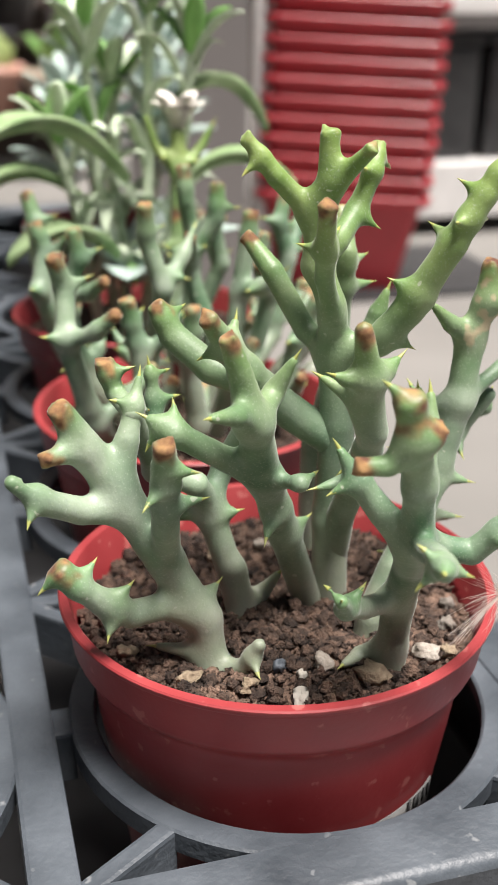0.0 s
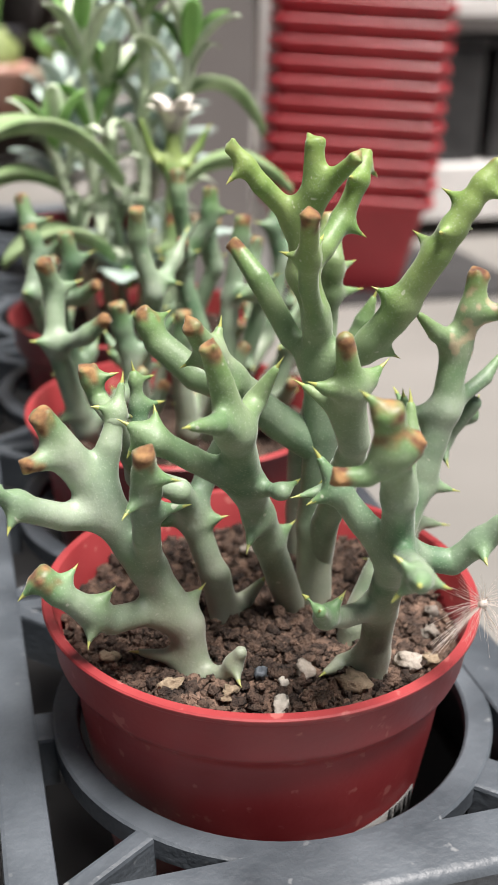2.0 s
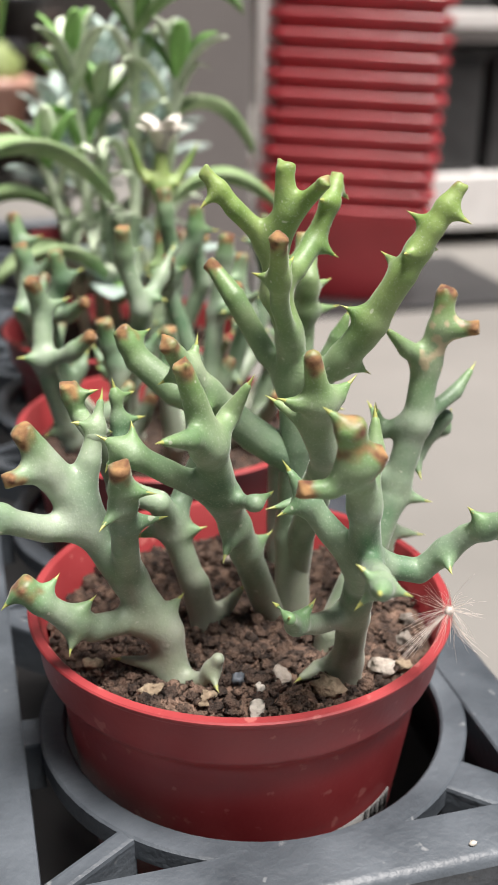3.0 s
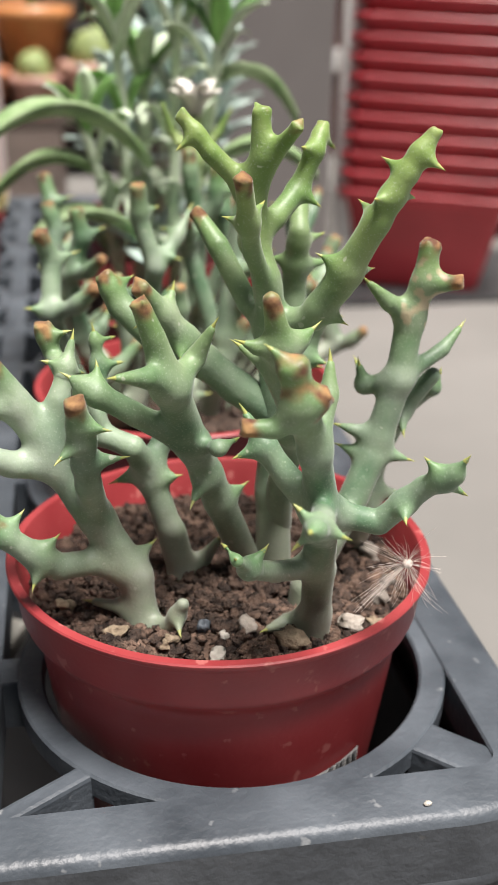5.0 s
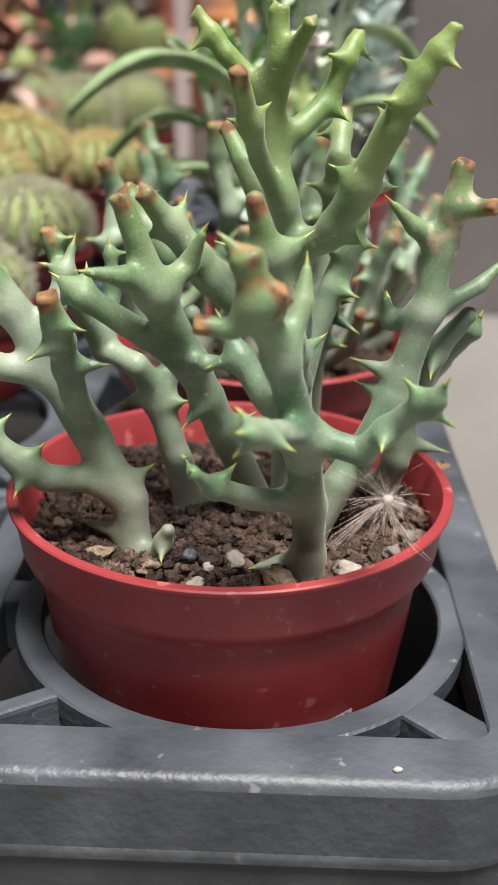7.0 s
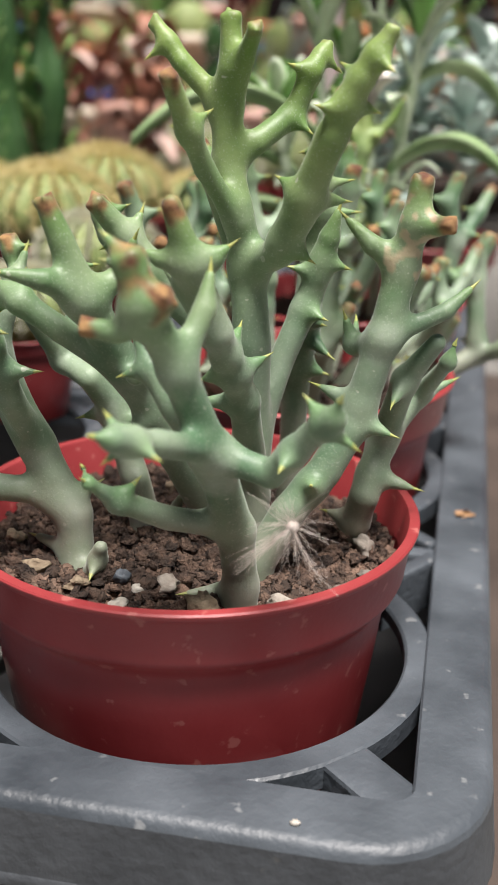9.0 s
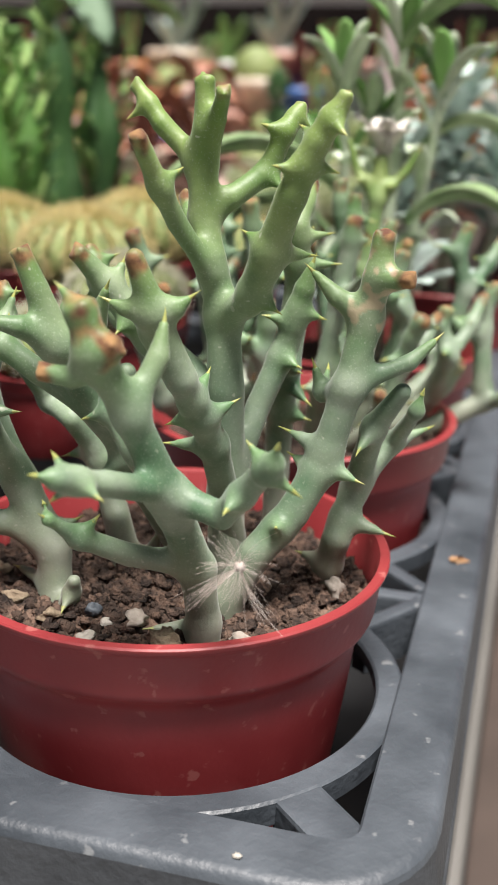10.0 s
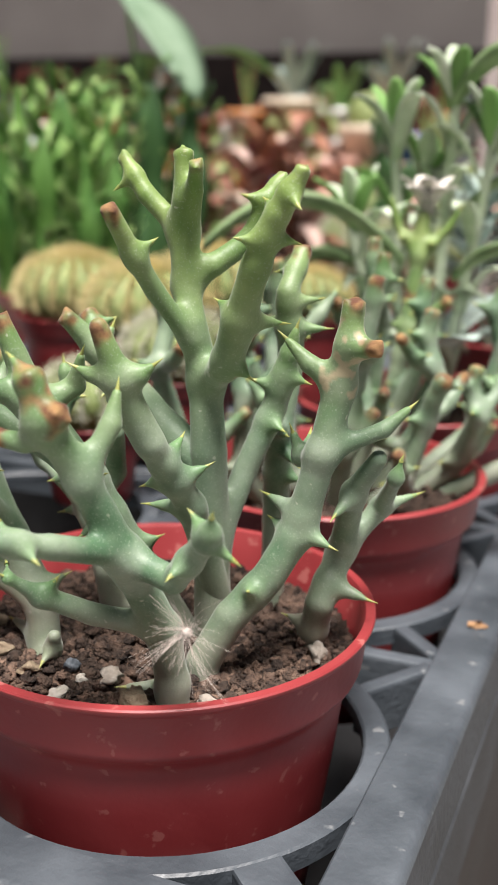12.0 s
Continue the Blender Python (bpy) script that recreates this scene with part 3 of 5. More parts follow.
# the low left-hand bough of the tall stem, forked twice
BOUGH_E = [
    limb((15.6, 0.8, 76.0, 5.6), (4.0, 2.0, 84.5, 5.6), (-5.0, 1.0, 93.0, 5.0), (-14.5, -2.0, 105.0, 4.2), (-18.5, -5.0, 111.0, 3.2), (-21.3, -7.6, 115.2, 2.2)),
    limb((-14.5, -2.0, 105.0, 4.2), (-12.1, 0.4, 112.5, 0.7)),
    limb((-5.0, 2.0, 92.0, 5.0), (-16.0, 10.0, 96.0, 4.8), (-25.0, 15.0, 104.0, 4.3), (-28.9, 16.5, 112.0, 2.4)),
]
BOUGH_TIPS, BOUGH_THORNS = [(-21.3, -7.6, 115.2), (-28.9, 16.5, 112.0)], [(-20.5, 18.5, 111.5), (-21.0, -1.5, 103.5), (-11.0, -6.0, 96.0)]
TIPS_E = [(1.6, -24.6, 144.0), (-3.1, 22.5, 127.2)]
PALE_E = [(-9.3, 3.0, 155.0), (9.8, -1.8, 156.3), (17.1, -10.5, 153.7), (29.4, 14.8, 150.8), (47.1, -21.5, 153.5)]
THORNS_E = [(21.0, 12.0, 99.0), (33.0, 10.0, 86.0), (38.0, 16.0, 98.0), (-10.7, 0.6, 146.9), (7.7, -15.0, 136.2), (-1.2, -12.5, 133.2), (31.7, 14.3, 145.7), (22.5, 6.7, 146.2), (26.2, 7.9, 132.0), (33.8, -23.4, 138.6), (33.1, -9.4, 136.2), (24.2, -12.5, 122.5), (45.7, -16.1, 137.2), (37.3, -17.4, 146.6), (47.9, -25.8, 145.8), (31.4, -10.1, 104.2), (39.7, -5.7, 117.6)]
LIMBS_D = [
    limb((17.3, 2.0, 40.0, 5.0), (16.5, -4.0, 56.0, 4.8), (16.6, -14.0, 72.0, 4.6), (13.6, -29.0, 91.0, 4.2), (9.2, -35.0, 107.0, 4.2), (6.0, -38.2, 119.4, 2.7)),
    limb((9.2, -35.0, 107.0, 4.0), (3.0, -36.8, 108.0, 2.2), (-0.6, -37.7, 109.8, 0.8)),
    limb((9.2, -35.0, 107.0, 4.0), (14.0, -34.0, 108.6, 2.6), (17.4, -33.3, 111.2, 0.8)),
    limb((12.8, -28.7, 91.7, 4.1), (6.6, -31.8, 101.6, 2.6), (0.6, -26.2, 105.4, 0.8)),
]
TIPS_D = [(6.0, -39.0, 119.4)]
THORNS_D = [(16.8, -16.2, 91.4), (2.6, -14.0, 70.0), (24.0, -15.0, 84.0), (8.0, -22.5, 78.0)]
LIMBS_Y = [
    limb((21.3, 30.7, 16.0, 4.5), (21.3, 34.1, 40.3, 4.2), (21.8, 33.9, 61.0, 4.6), (24.9, 26.7, 81.9, 4.5), (26.4, 31.5, 102.1, 4.5), (26.6, 26.8, 120.2, 3.4), (27.6, 35.5, 130.1, 2.5)),
]
TIPS_Y = [(27.6, 35.5, 130.1)]
THORNS_Y = [(23.0, 33.0, 125.0), (36.0, 33.0, 118.5), (17.5, 32.0, 112.0), (32.0, 30.0, 66.0), (39.6, 13.9, 70.9), (34.7, 10.1, 84.2), (38.6, 31.9, 110.4)]
LIMBS_F = [
    limb((20.8, -32.9, 16.0, 5.2), (20.8, -32.9, 32.3, 5.0), (20.1, -36.5, 48.1, 5.3), (17.2, -49.5, 71.5, 5.0), (12.6, -57.8, 90.5, 4.4), (7.6, -64.0, 104.5, 4.4), (5.4, -65.2, 113.1, 3.3)),
    limb((7.4, -64.5, 104.5, 3.8), (2.5, -63.4, 99.0, 2.8), (-4.1, -63.4, 99.5, 2.0)),
    limb((7.4, -64.5, 104.5, 3.8), (12.4, -65.5, 106.3, 2.3)),
    limb((12.4, -58.3, 90.5, 5.0), (16.5, -52.3, 101.8, 3.0), (17.1, -50.0, 109.4, 0.7)),
]
LIMBS_F += [
    limb((18.0, -47.5, 66.5, 4.6), (9.0, -47.0, 79.5, 4.0), (3.6, -45.4, 87.0, 3.5), (-0.8, -43.2, 95.2, 0.8)),
    limb((20.1, -35.5, 48.1, 5.9), (6.8, -45.5, 53.5, 3.4), (-1.3, -54.5, 60.4, 3.0), (-5.6, -62.0, 67.4, 0.7)),
    limb((17.2, -49.5, 71.5, 5.6), (11.9, -69.7, 79.8, 3.5), (7.3, -82.2, 84.6, 2.2)),
    limb((17.2, -49.5, 71.5, 5.6), (30.3, -51.4, 68.4, 3.8), (39.0, -56.2, 79.3, 3.4), (43.7, -61.9, 84.9, 2.5)),
    limb((20.8, -32.9, 32.3, 5.2), (14.5, -28.1, 27.0, 3.2), (7.2, -33.0, 28.4, 1.3)),
]
TIPS_F = [(6.3, -64.7, 109.6), (5.4, -65.2, 113.1), (-4.1, -63.4, 99.5), (12.4, -65.5, 106.3)]
THORNS_F = [(44.9, -64.1, 88.9), (49.1, -58.6, 77.3), (39.7, -59.3, 85.7), (33.6, -60.5, 73.1), (4.9, -77.0, 86.9), (3.4, -77.5, 77.6), (5.3, -85.8, 86.2), (14.5, -79.2, 80.5), (2.0, -54.1, 64.2), (-6.2, -59.9, 67.7), (-2.6, -45.6, 85.0), (2.6, -64.6, 115.5)]
LIMBS_G = [
    limb((20.0, -17.5, 16.0, 5.5), (21.8, -17.2, 31.0, 5.6), (28.2, -14.8, 43.5, 5.4), (36.2, -9.6, 53.5, 5.3), (42.6, -5.4, 66.0, 5.3), (48.1, -5.3, 86.4, 4.7), (51.2, -2.7, 102.8, 4.9), (53.6, -4.6, 114.2, 3.7), (54.4, -4.4, 122.9, 2.9)),
    limb((51.2, -2.7, 102.8, 4.9), (44.1, -4.8, 108.1, 3.0), (37.7, -5.1, 114.2, 0.9)),
    limb((53.6, -4.6, 113.2, 3.6), (58.0, -6.6, 113.2, 2.9), (61.6, -9.0, 114.0, 2.0)),
    limb((48.1, -5.3, 86.4, 4.7), (61.9, -0.2, 92.8, 2.6), (67.7, 2.3, 98.5, 0.8)),
    limb((48.1, -5.3, 86.4, 4.7), (40.6, 1.4, 82.9, 2.8), (38.3, -0.0, 89.8, 0.8)),
]
TIPS_G = [(54.4, -4.4, 122.9), (61.6, -9.0, 114.0)]
THORNS_G = [(40.1, 10.7, 88.3), (53.9, -8.7, 63.1), (32.1, 0.2, 66.6), (34.2, -17.9, 52.7), (30.0, -0.7, 73.4)]
LIMBS_H = [
    limb((39.8, 12.2, 14.6, 4.7), (39.8, 12.2, 20.6, 4.7), (45.1, 5.7, 41.6, 4.9), (48.3, 13.1, 54.3, 4.5), (53.6, 4.8, 74.3, 3.9), (60.4, 1.6, 84.7, 2.8)),
    limb((48.3, 13.1, 54.3, 4.5), (57.0, 19.6, 66.0, 3.3), (63.5, 7.9, 78.3, 2.1)),
]
TIPS_H = []
THORNS_H = [(62.2, 7.0, 43.3), (33.3, 8.9, 35.4), (65.0, 7.3, 84.5), (67.1, 27.3, 69.2), (50.6, -6.2, 69.3)]


def mm(points):
    return [tuple(c / 1000 for c in p) for p in points]


SCARS = ((0.0536, -0.0046, 0.1142, 0.0085), (0.0525, -0.004, 0.106, 0.006))
for limbs, tips, thorns in ((LIMBS_A, TIPS_A, THORNS_A), (LIMBS_B, TIPS_B, THORNS_B), (LIMBS_C, TIPS_C, THORNS_C), (LIMBS_E, TIPS_E, THORNS_E), (LIMBS_D, TIPS_D, THORNS_D),
                            (BOUGH_E, BOUGH_TIPS, BOUGH_THORNS), (LIMBS_Y, TIPS_Y, THORNS_Y), (LIMBS_F, TIPS_F, THORNS_F), (LIMBS_G, TIPS_G, THORNS_G), (LIMBS_H, TIPS_H, THORNS_H)):
    grow(plant, limbs, mm(tips), mm(thorns), scars=SCARS if limbs is LIMBS_G else (), girth=0.85 if limbs in (LIMBS_E, LIMBS_Y, BOUGH_E) else 0.79, pale_ends=mm(PALE_E) if limbs is LIMBS_E else ())
for x, y, s, flat, tone, seed in ((-0.0067, -0.0415, 0.0042, 0.4, WHITE_STONE, 3), (-0.0088, -0.0310, 0.0028, 0.9, BLUE_STONE, 5), (0.0028, -0.0315, 0.0052, 0.6, PEBBLE_MAT, 8), (0.0131, -0.0390, 0.0068, 0.55, TAN_STONE, 9),
                                  (-0.0321, -0.0290, 0.0046, 0.6, TAN_STONE, 12), (0.0314, -0.0335, 0.0065, 0.5, PEBBLE_MAT, 14), (-0.0184, -0.0360, 0.0045, 0.5, TAN_STONE, 17), (-0.004, -0.0345, 0.0022, 0.8, WHITE_STONE, 19),
                                  (0.043, -0.020, 0.0042, 0.6, PEBBLE_MAT, 22), (0.046, 0.003, 0.0050, 0.6, PEBBLE_MAT, 25), (0.037, -0.033, 0.0045, 0.6, TAN_STONE, 27), (-0.044, -0.012, 0.0042, 0.6, TAN_STONE, 30),
                                  (0.048, -0.010, 0.0036, 0.7, PEBBLE_MAT, 33), (-0.012, 0.026, 0.004, 0.6, TAN_STONE, 36), (0.005, 0.030, 0.0045, 0.6, PEBBLE_MAT, 39)):
    pebble(plant, x, y, s * 0.64, flat, tone, seed)

# White paper darkened for the shade down between pot and ring
PAPER = mat("shaded_paper_label", (0.12, 0.118, 0.115), (0.18, 0.176, 0.17), 0.6, 100)
INK = mat("grey_print", (0.03, 0.03, 0.03), (0.06, 0.06, 0.06), 0.6, 100)


def wrap(a0, a1, z0, z1, r, material, name, parent, climb=0.0):
    """A thin strip bent round the pot's side."""
    n = 18
    v = []
    for k in range(n + 1):
        a = radians(a0 + (a1 - a0) * k / n)
        for rr, z in ((r, z0), (r + 0.0003, z0), (r + 0.0008, z1 + climb * k / n), (r + 0.0005, z1 + climb * k / n)):
            v.append((rr * math.cos(a), rr * math.sin(a), z))
    f = [(4 * k + i, 4 * k + (i + 1) % 4, 4 * k + 4 + (i + 1) % 4, 4 * k + 4 + i) for k in range(n) for i in range(4)]
    return mesh_ob(name, v, f, material, parent)


tag = wrap(-96, -48, -0.020, -0.0126, 0.0493, PAPER, "price_label", plant, 0.0030)
tag["label"] = "paper label darkened for shade, with faint print"
for a in (-62, -59, -57, -54, -51):
    wrap(a, a + 1.4, -0.0150, -0.0098, 0.0499, INK, "print_bar", tag)

# ---- seed fluff ----
FLUFF = mat("silky_white_fluff", (0.62, 0.52, 0.46), (0.80, 0.72, 0.66), 0.5, 300)
fluff = thing("seed_fluff", (0.0362, -0.0572, 0.0600), "white wind-blown seed head of silky hairs caught on a stem", "seed head")
rf = random.Random(4)
heart, _f = lump_verts(6, 8, (0, 0, 0), (0.0012, 0.0012, 0.0012), 2, 0.3)
mesh_ob("heart", heart, _f, FLUFF, fluff)


def hair(direction, length, droop, bend):
    cu = bpy.data.curves.new("hair", "CURVE")
    cu.dimensions, cu.bevel_depth, cu.bevel_resolution = "3D", 0.00003, 1
    sp = cu.splines.new("POLY")
    sp.points.add(9)
    for i in range(10):
        t = i / 9
        p = direction * (length * t) + Vector((0, 0, -droop * t * t)) + bend * (t * t * length)
        sp.points[i].co = (*p, 1)
        sp.points[i].radius = 1.25 - 0.6 * t
    cu.materials.append(FLUFF)
    ob = new("hair", cu)
    ob.parent = fluff


for i in range(95):
    d = Vector((rf.gauss(-0.45, 0.8), rf.gauss(-0.1, 0.35), rf.gauss(0.0, 0.75))).normalized()
    hair(d, rf.uniform(0.005, 0.0105), rf.uniform(0.0, 0.004), Vector((rf.gauss(0, 0.22), rf.gauss(0, 0.2), rf.gauss(0, 0.22))))
for i in range(26):
    d = Vector((rf.gauss(-0.75, 0.06), rf.gauss(-0.05, 0.06), rf.gauss(-0.62, 0.08))).normalized()
    hair(d, rf.uniform(0.010, 0.0165), 0.001, Vector((0, 0, rf.gauss(0, 0.06))))
for i in range(16):
    d = Vector((rf.gauss(0.25, 0.15), rf.gauss(-0.1, 0.1), -1)).normalized()
    hair(d, rf.uniform(0.009, 0.015), 0.0, Vector((rf.gauss(0.1, 0.3), 0, 0)))


# ---- neighbour plants in the tray ----
def bush(parent, tips, centre, seed, voxel=0.0013, arms=2):
    """A thorny antler plant whose stems end at the given tips, with side arms and thorns."""
    r = random.Random(seed)
    for t in tips:
        t = Vector(t)
        out = Vector((t.x - centre[0], t.y - centre[1], 0))
        base = Vector((centre[0], centre[1], 0.02)) + out * 0.35 + Vector((r.uniform(-0.008, 0.008), r.uniform(-0.008, 0.008), 0))
        base.z = 0.018
        m1 = base.lerp(t, 0.38) + out * 0.26 + Vector((r.gauss(0, 0.003), r.gauss(0, 0.003), -0.004))
        m2 = base.lerp(t, 0.70) + out * 0.16 + Vector((r.gauss(0, 0.003), r.gauss(0, 0.003), 0))
        pts = [(base, 0.0052), (m1, 0.0050), (m2, 0.0043), (base.lerp(t, 0.88) + out * 0.02, 0.0042), (t, 0.0031)]
        chains = [[(tuple(a), ra, tuple(b), rb) for (a, ra), (b, rb) in zip(pts, pts[1:])]]
        ends, thorns = [tuple(t)], []
        for k in range(arms):
            root, rr = pts[1 + k % 3][0], pts[1 + k % 3][1]
            a = r.uniform(0, 2 * math.pi)
            d = Vector((math.cos(a), math.sin(a), r.uniform(0.2, 0.9))).normalized()
            L = r.uniform(0.014, 0.026)
            mid, end = root + d * L * 0.55 + Vector((0, 0, 0.001)), root + d * L + Vector((0, 0, 0.006))
            cut = r.random() < 0.65
            chains.append([(tuple(root), rr * 0.8, tuple(mid), 0.0036), (tuple(mid), 0.0036, tuple(end), 0.0024 if cut else 0.001)])
            if cut:
                ends.append(tuple(end))
            thorns.append(tuple(mid + Vector((-d.y, d.x, 0.5)) * 0.007))
        for p, rad in pts[1:4]:
            a = r.uniform(0, 2 * math.pi)
            thorns.append(tuple(p + Vector((math.cos(a), math.sin(a), 0.35)) * (rad + 0.006)))
        local = Vector(parent.location)
        shift = [[(tuple(Vector(a) - local), ra, tuple(Vector(b) - local), rb) for a, ra, b, rb in c] for c in chains]
        grow(parent, shift, [tuple(Vector(e) - local) for e in ends], [tuple(Vector(q) - local) for q in thorns], voxel, young=(0.10, 0.17))


second = thing("potted_succulent", (0.006, 0.136, 0), "thorny grey-green succulent with corky tips in a red pot", "potted plant", "thorny succulents in red pots")
red_pot(second)
soil(second, 380, random.Random(21))
bush(second, ((-0.047, 0.094, 0.107), (-0.046, 0.200, 0.108), (-0.045, 0.178, 0.100), (-0.034, 0.149, 0.103), (-0.012, 0.120, 0.117), (0.061, 0.188, 0.105), (0.026, 0.119, 0.113), (0.021, 0.148, 0.118),
              (0.012, 0.166, 0.122), (0.040, 0.150, 0.098), (0.058, 0.150, 0.078), (0.052, 0.118, 0.080), (0.000, 0.100, 0.085), (-0.022, 0.105, 0.088), (0.075, 0.170, 0.085), (0.030, 0.185, 0.105)), (0.006, 0.136), 5, 0.0012, 2)

LEAF_GREY = mat("felted_grey_green_leaf", (0.36, 0.45, 0.29), (0.62, 0.68, 0.55), 0.75, 90, 0.3, 700, island=0.25)
LEAF_GREEN = mat("fresh_green_leaf", (0.13, 0.29, 0.065), (0.26, 0.46, 0.15), 0.55, 40, 0.15, 500, island=0.25)
LEAF_MID = mat("arched_mid_green_leaf", (0.15, 0.26, 0.09), (0.36, 0.46, 0.26), 0.7, 60, 0.3, 700)
LEAF_PALE = mat("silvery_blue_leaf", (0.32, 0.42, 0.37), (0.52, 0.61, 0.56), 0.7, 40, 0.2, 500, island=0.2)
WHITE_PETAL = mat("white_petal", (0.62, 0.58, 0.52), (0.78, 0.74, 0.68), 0.6, 80)


def leaf(name, parent, root, tip, sag, width, material, cup=0.25, thick=0.0012):
    """A thick bowed leaf from root to tip, closed on both sides."""
    root, tip = Vector(root), Vector(tip)
    d = tip - root
    side = d.cross(Vector((0, 0, 1)))
    side = side.normalized() if side.length > 1e-6 else Vector((1, 0, 0))
    up = side.cross(d).normalized()
    n, verts, faces = 12, [], []
    for i in range(n + 1):
        t = i / n
        w = width * (0.16 + 0.84 * math.sin(math.pi * min(t * 0.9 + 0.06, 1.0)) ** 0.8) * (1 if t < 0.97 else 0.35)
        c = root + d * t + Vector((0, 0, 1)) * (sag * 4 * t * (1 - t))
        for s, q in ((-1, 0), (-0.5, -0.6), (0, -0.8), (0.5, -0.6), (1, 0), (0.5, 0.6), (0, 0.4), (-0.5, 0.6)):
            verts.append(tuple(c + side * (s * w) + up * (cup * w * s * s + q * thick)))
    for i in range(n):
        for k in range(8):
            m = (k + 1) % 8
            faces.append((i * 8 + k, i * 8 + m, i * 8 + 8 + m, i * 8 + 8 + k))
    faces += [tuple(range(8))[::-1], tuple(n * 8 + k for k in range(8))]
    return mesh_ob(name, verts, faces, material, parent)


def stalk(name, parent, points, r0, r1, material, sides=8):
    cu = bpy.data.curves.new(name, "CURVE")
    cu.dimensions, cu.bevel_depth, cu.bevel_resolution = "3D", 1.0, 2
    sp = cu.splines.new("POLY")
    sp.points.add(len(points) - 1)
    for i, p in enumerate(points):
        sp.points[i].co = (*p, 1)
        sp.points[i].radius = r0 + (r1 - r0) * i / (len(points) - 1)
    cu.use_fill_caps = True
    cu.materials.append(material)
    ob = new(name, cu)
    ob.parent = parent
    return ob


# felted leafy plant in the third pot
third = thing("leafy_succulent", (0.008, 0.268, 0), "felted grey-green leafy succulent with long bowed leaves in a red pot", "potted plant")
red_pot(third)
soil(third, 200, random.Random(31))
r3 = random.Random(8)
for sx, sy, top in ((0.010, 0.0, 0.176), (-0.016, 0.006, 0.160), (0.028, -0.004, 0.158), (-0.004, 0.018, 0.140), (-0.030, -0.006, 0.120)):
    pts = [(sx * (0.5 + 0.6 * k / 5) + r3.gauss(0, 0.001), sy * (0.5 + 0.6 * k / 5), 0.02 + (top - 0.02) * k / 5) for k in range(6)]
    stalk("stalk", third, pts, 0.0034, 0.0022, LEAF_GREY)
    for k in range(6):
        b = k * 1.05 + sx * 90
        e = r3.uniform(0.45, 1.15)
        leaf("leaf", third, (sx * 1.1, sy * 1.1, top - 0.004), (sx * 1.1 + 0.022 * e * math.cos(b), sy * 1.1 + 0.022 * e * math.sin(b), top + 0.036 - 0.016 * e), 0.001 + 0.004 * e, 0.0050, LEAF_GREEN if k % 2 == 0 else LEAF_GREY, 0.35)
    z, a = 0.05, r3.uniform(0, 6)
    while z < top:
        f = (z - 0.02) / (top - 0.02)
        x, y = sx * (0.5 + 0.6 * f), sy * (0.5 + 0.6 * f)
        for da in (0, math.pi):
            L = r3.uniform(0.022, 0.036) * (1.05 - 0.35 * f)
            rise = r3.uniform(0.000, 0.014) + 0.020 * f
            b = a + da + r3.gauss(0, 0.2)
            leaf("leaf", third, (x, y, z), (x + L * math.cos(b), y + L * math.sin(b), z + rise), 0.006 + 0.008 * r3.random(), 0.0043 * r3.uniform(0.8, 1.2), LEAF_GREEN if r3.random() < 0.10 + 0.15 * f else LEAF_GREY, 0.35)
        a += 1.4 + r3.gauss(0, 0.2)
        z += r3.uniform(0.022, 0.030)
for root, tip, sag, w in (((-0.005, -0.02, 0.105), (-0.088, -0.062, 0.112), 0.024, 0.009), ((0.02, -0.02, 0.10), (0.074, -0.032, 0.100), 0.014, 0.008), ((0.01, 0, 0.175), (0.060, -0.012, 0.188), 0.016, 0.008),
                          ((-0.01, -0.02, 0.07), (-0.062, -0.045, 0.075), 0.012, 0.008), ((-0.02, 0, 0.09), (-0.085, 0.005, 0.08), 0.020, 0.007), ((0.02, 0.0, 0.13), (0.075, 0.02, 0.12), 0.02, 0.006)):
    leaf("long_leaf", third, root, tip, sag, w * 1.15, LEAF_MID, 0.45, 0.0042)
for k in range(7):
    a = k * 0.9
    leaf("pale_leaf", third, (0.0, 0.0, 0.05), (0.055 * math.cos(a), 0.055 * math.sin(a), 0.075 + 0.01 * math.sin(k * 2.1)), 0.006, 0.013, LEAF_PALE, 0.15)

# green stem with a white bloom between the second and third pots
bloom = thing("flowering_succulent", (0.012, 0.205, 0), "fresh green thorny stem topped by a white bloom", "plant")
grow(bloom, [limb((-4, -12, 20, 4.5), (4, -4, 70, 4.5), (8, 4, 112, 4.2), (8, 8, 128, 4.0)), limb((8, 4, 112, 4), (-2, 6, 124, 2.6), (-6, 6, 136, 1.6)), limb((8, 4, 112, 4), (19, 8, 124, 2.6), (24, 8, 133, 1.4)), limb((4, -4, 70, 4), (16, -6, 88, 3.6), (24, -8, 96, 2.4))],
     mm(((24, -8, 96), (5, 0, 96))), mm(((0, 0, 120), (14, 0, 118), (-3, -4, 84))), 0.0012, young=(0.05, 0.12))
for k in range(9):
    a = k * 0.7
    leaf("petal", bloom, (0.009, 0.010, 0.128), (0.009 + 0.012 * math.cos(a), 0.010 + 0.012 * math.sin(a), 0.141 + 0.004 * (k % 2)), 0.003, 0.0045, WHITE_PETAL, 0.3, 0.0006)

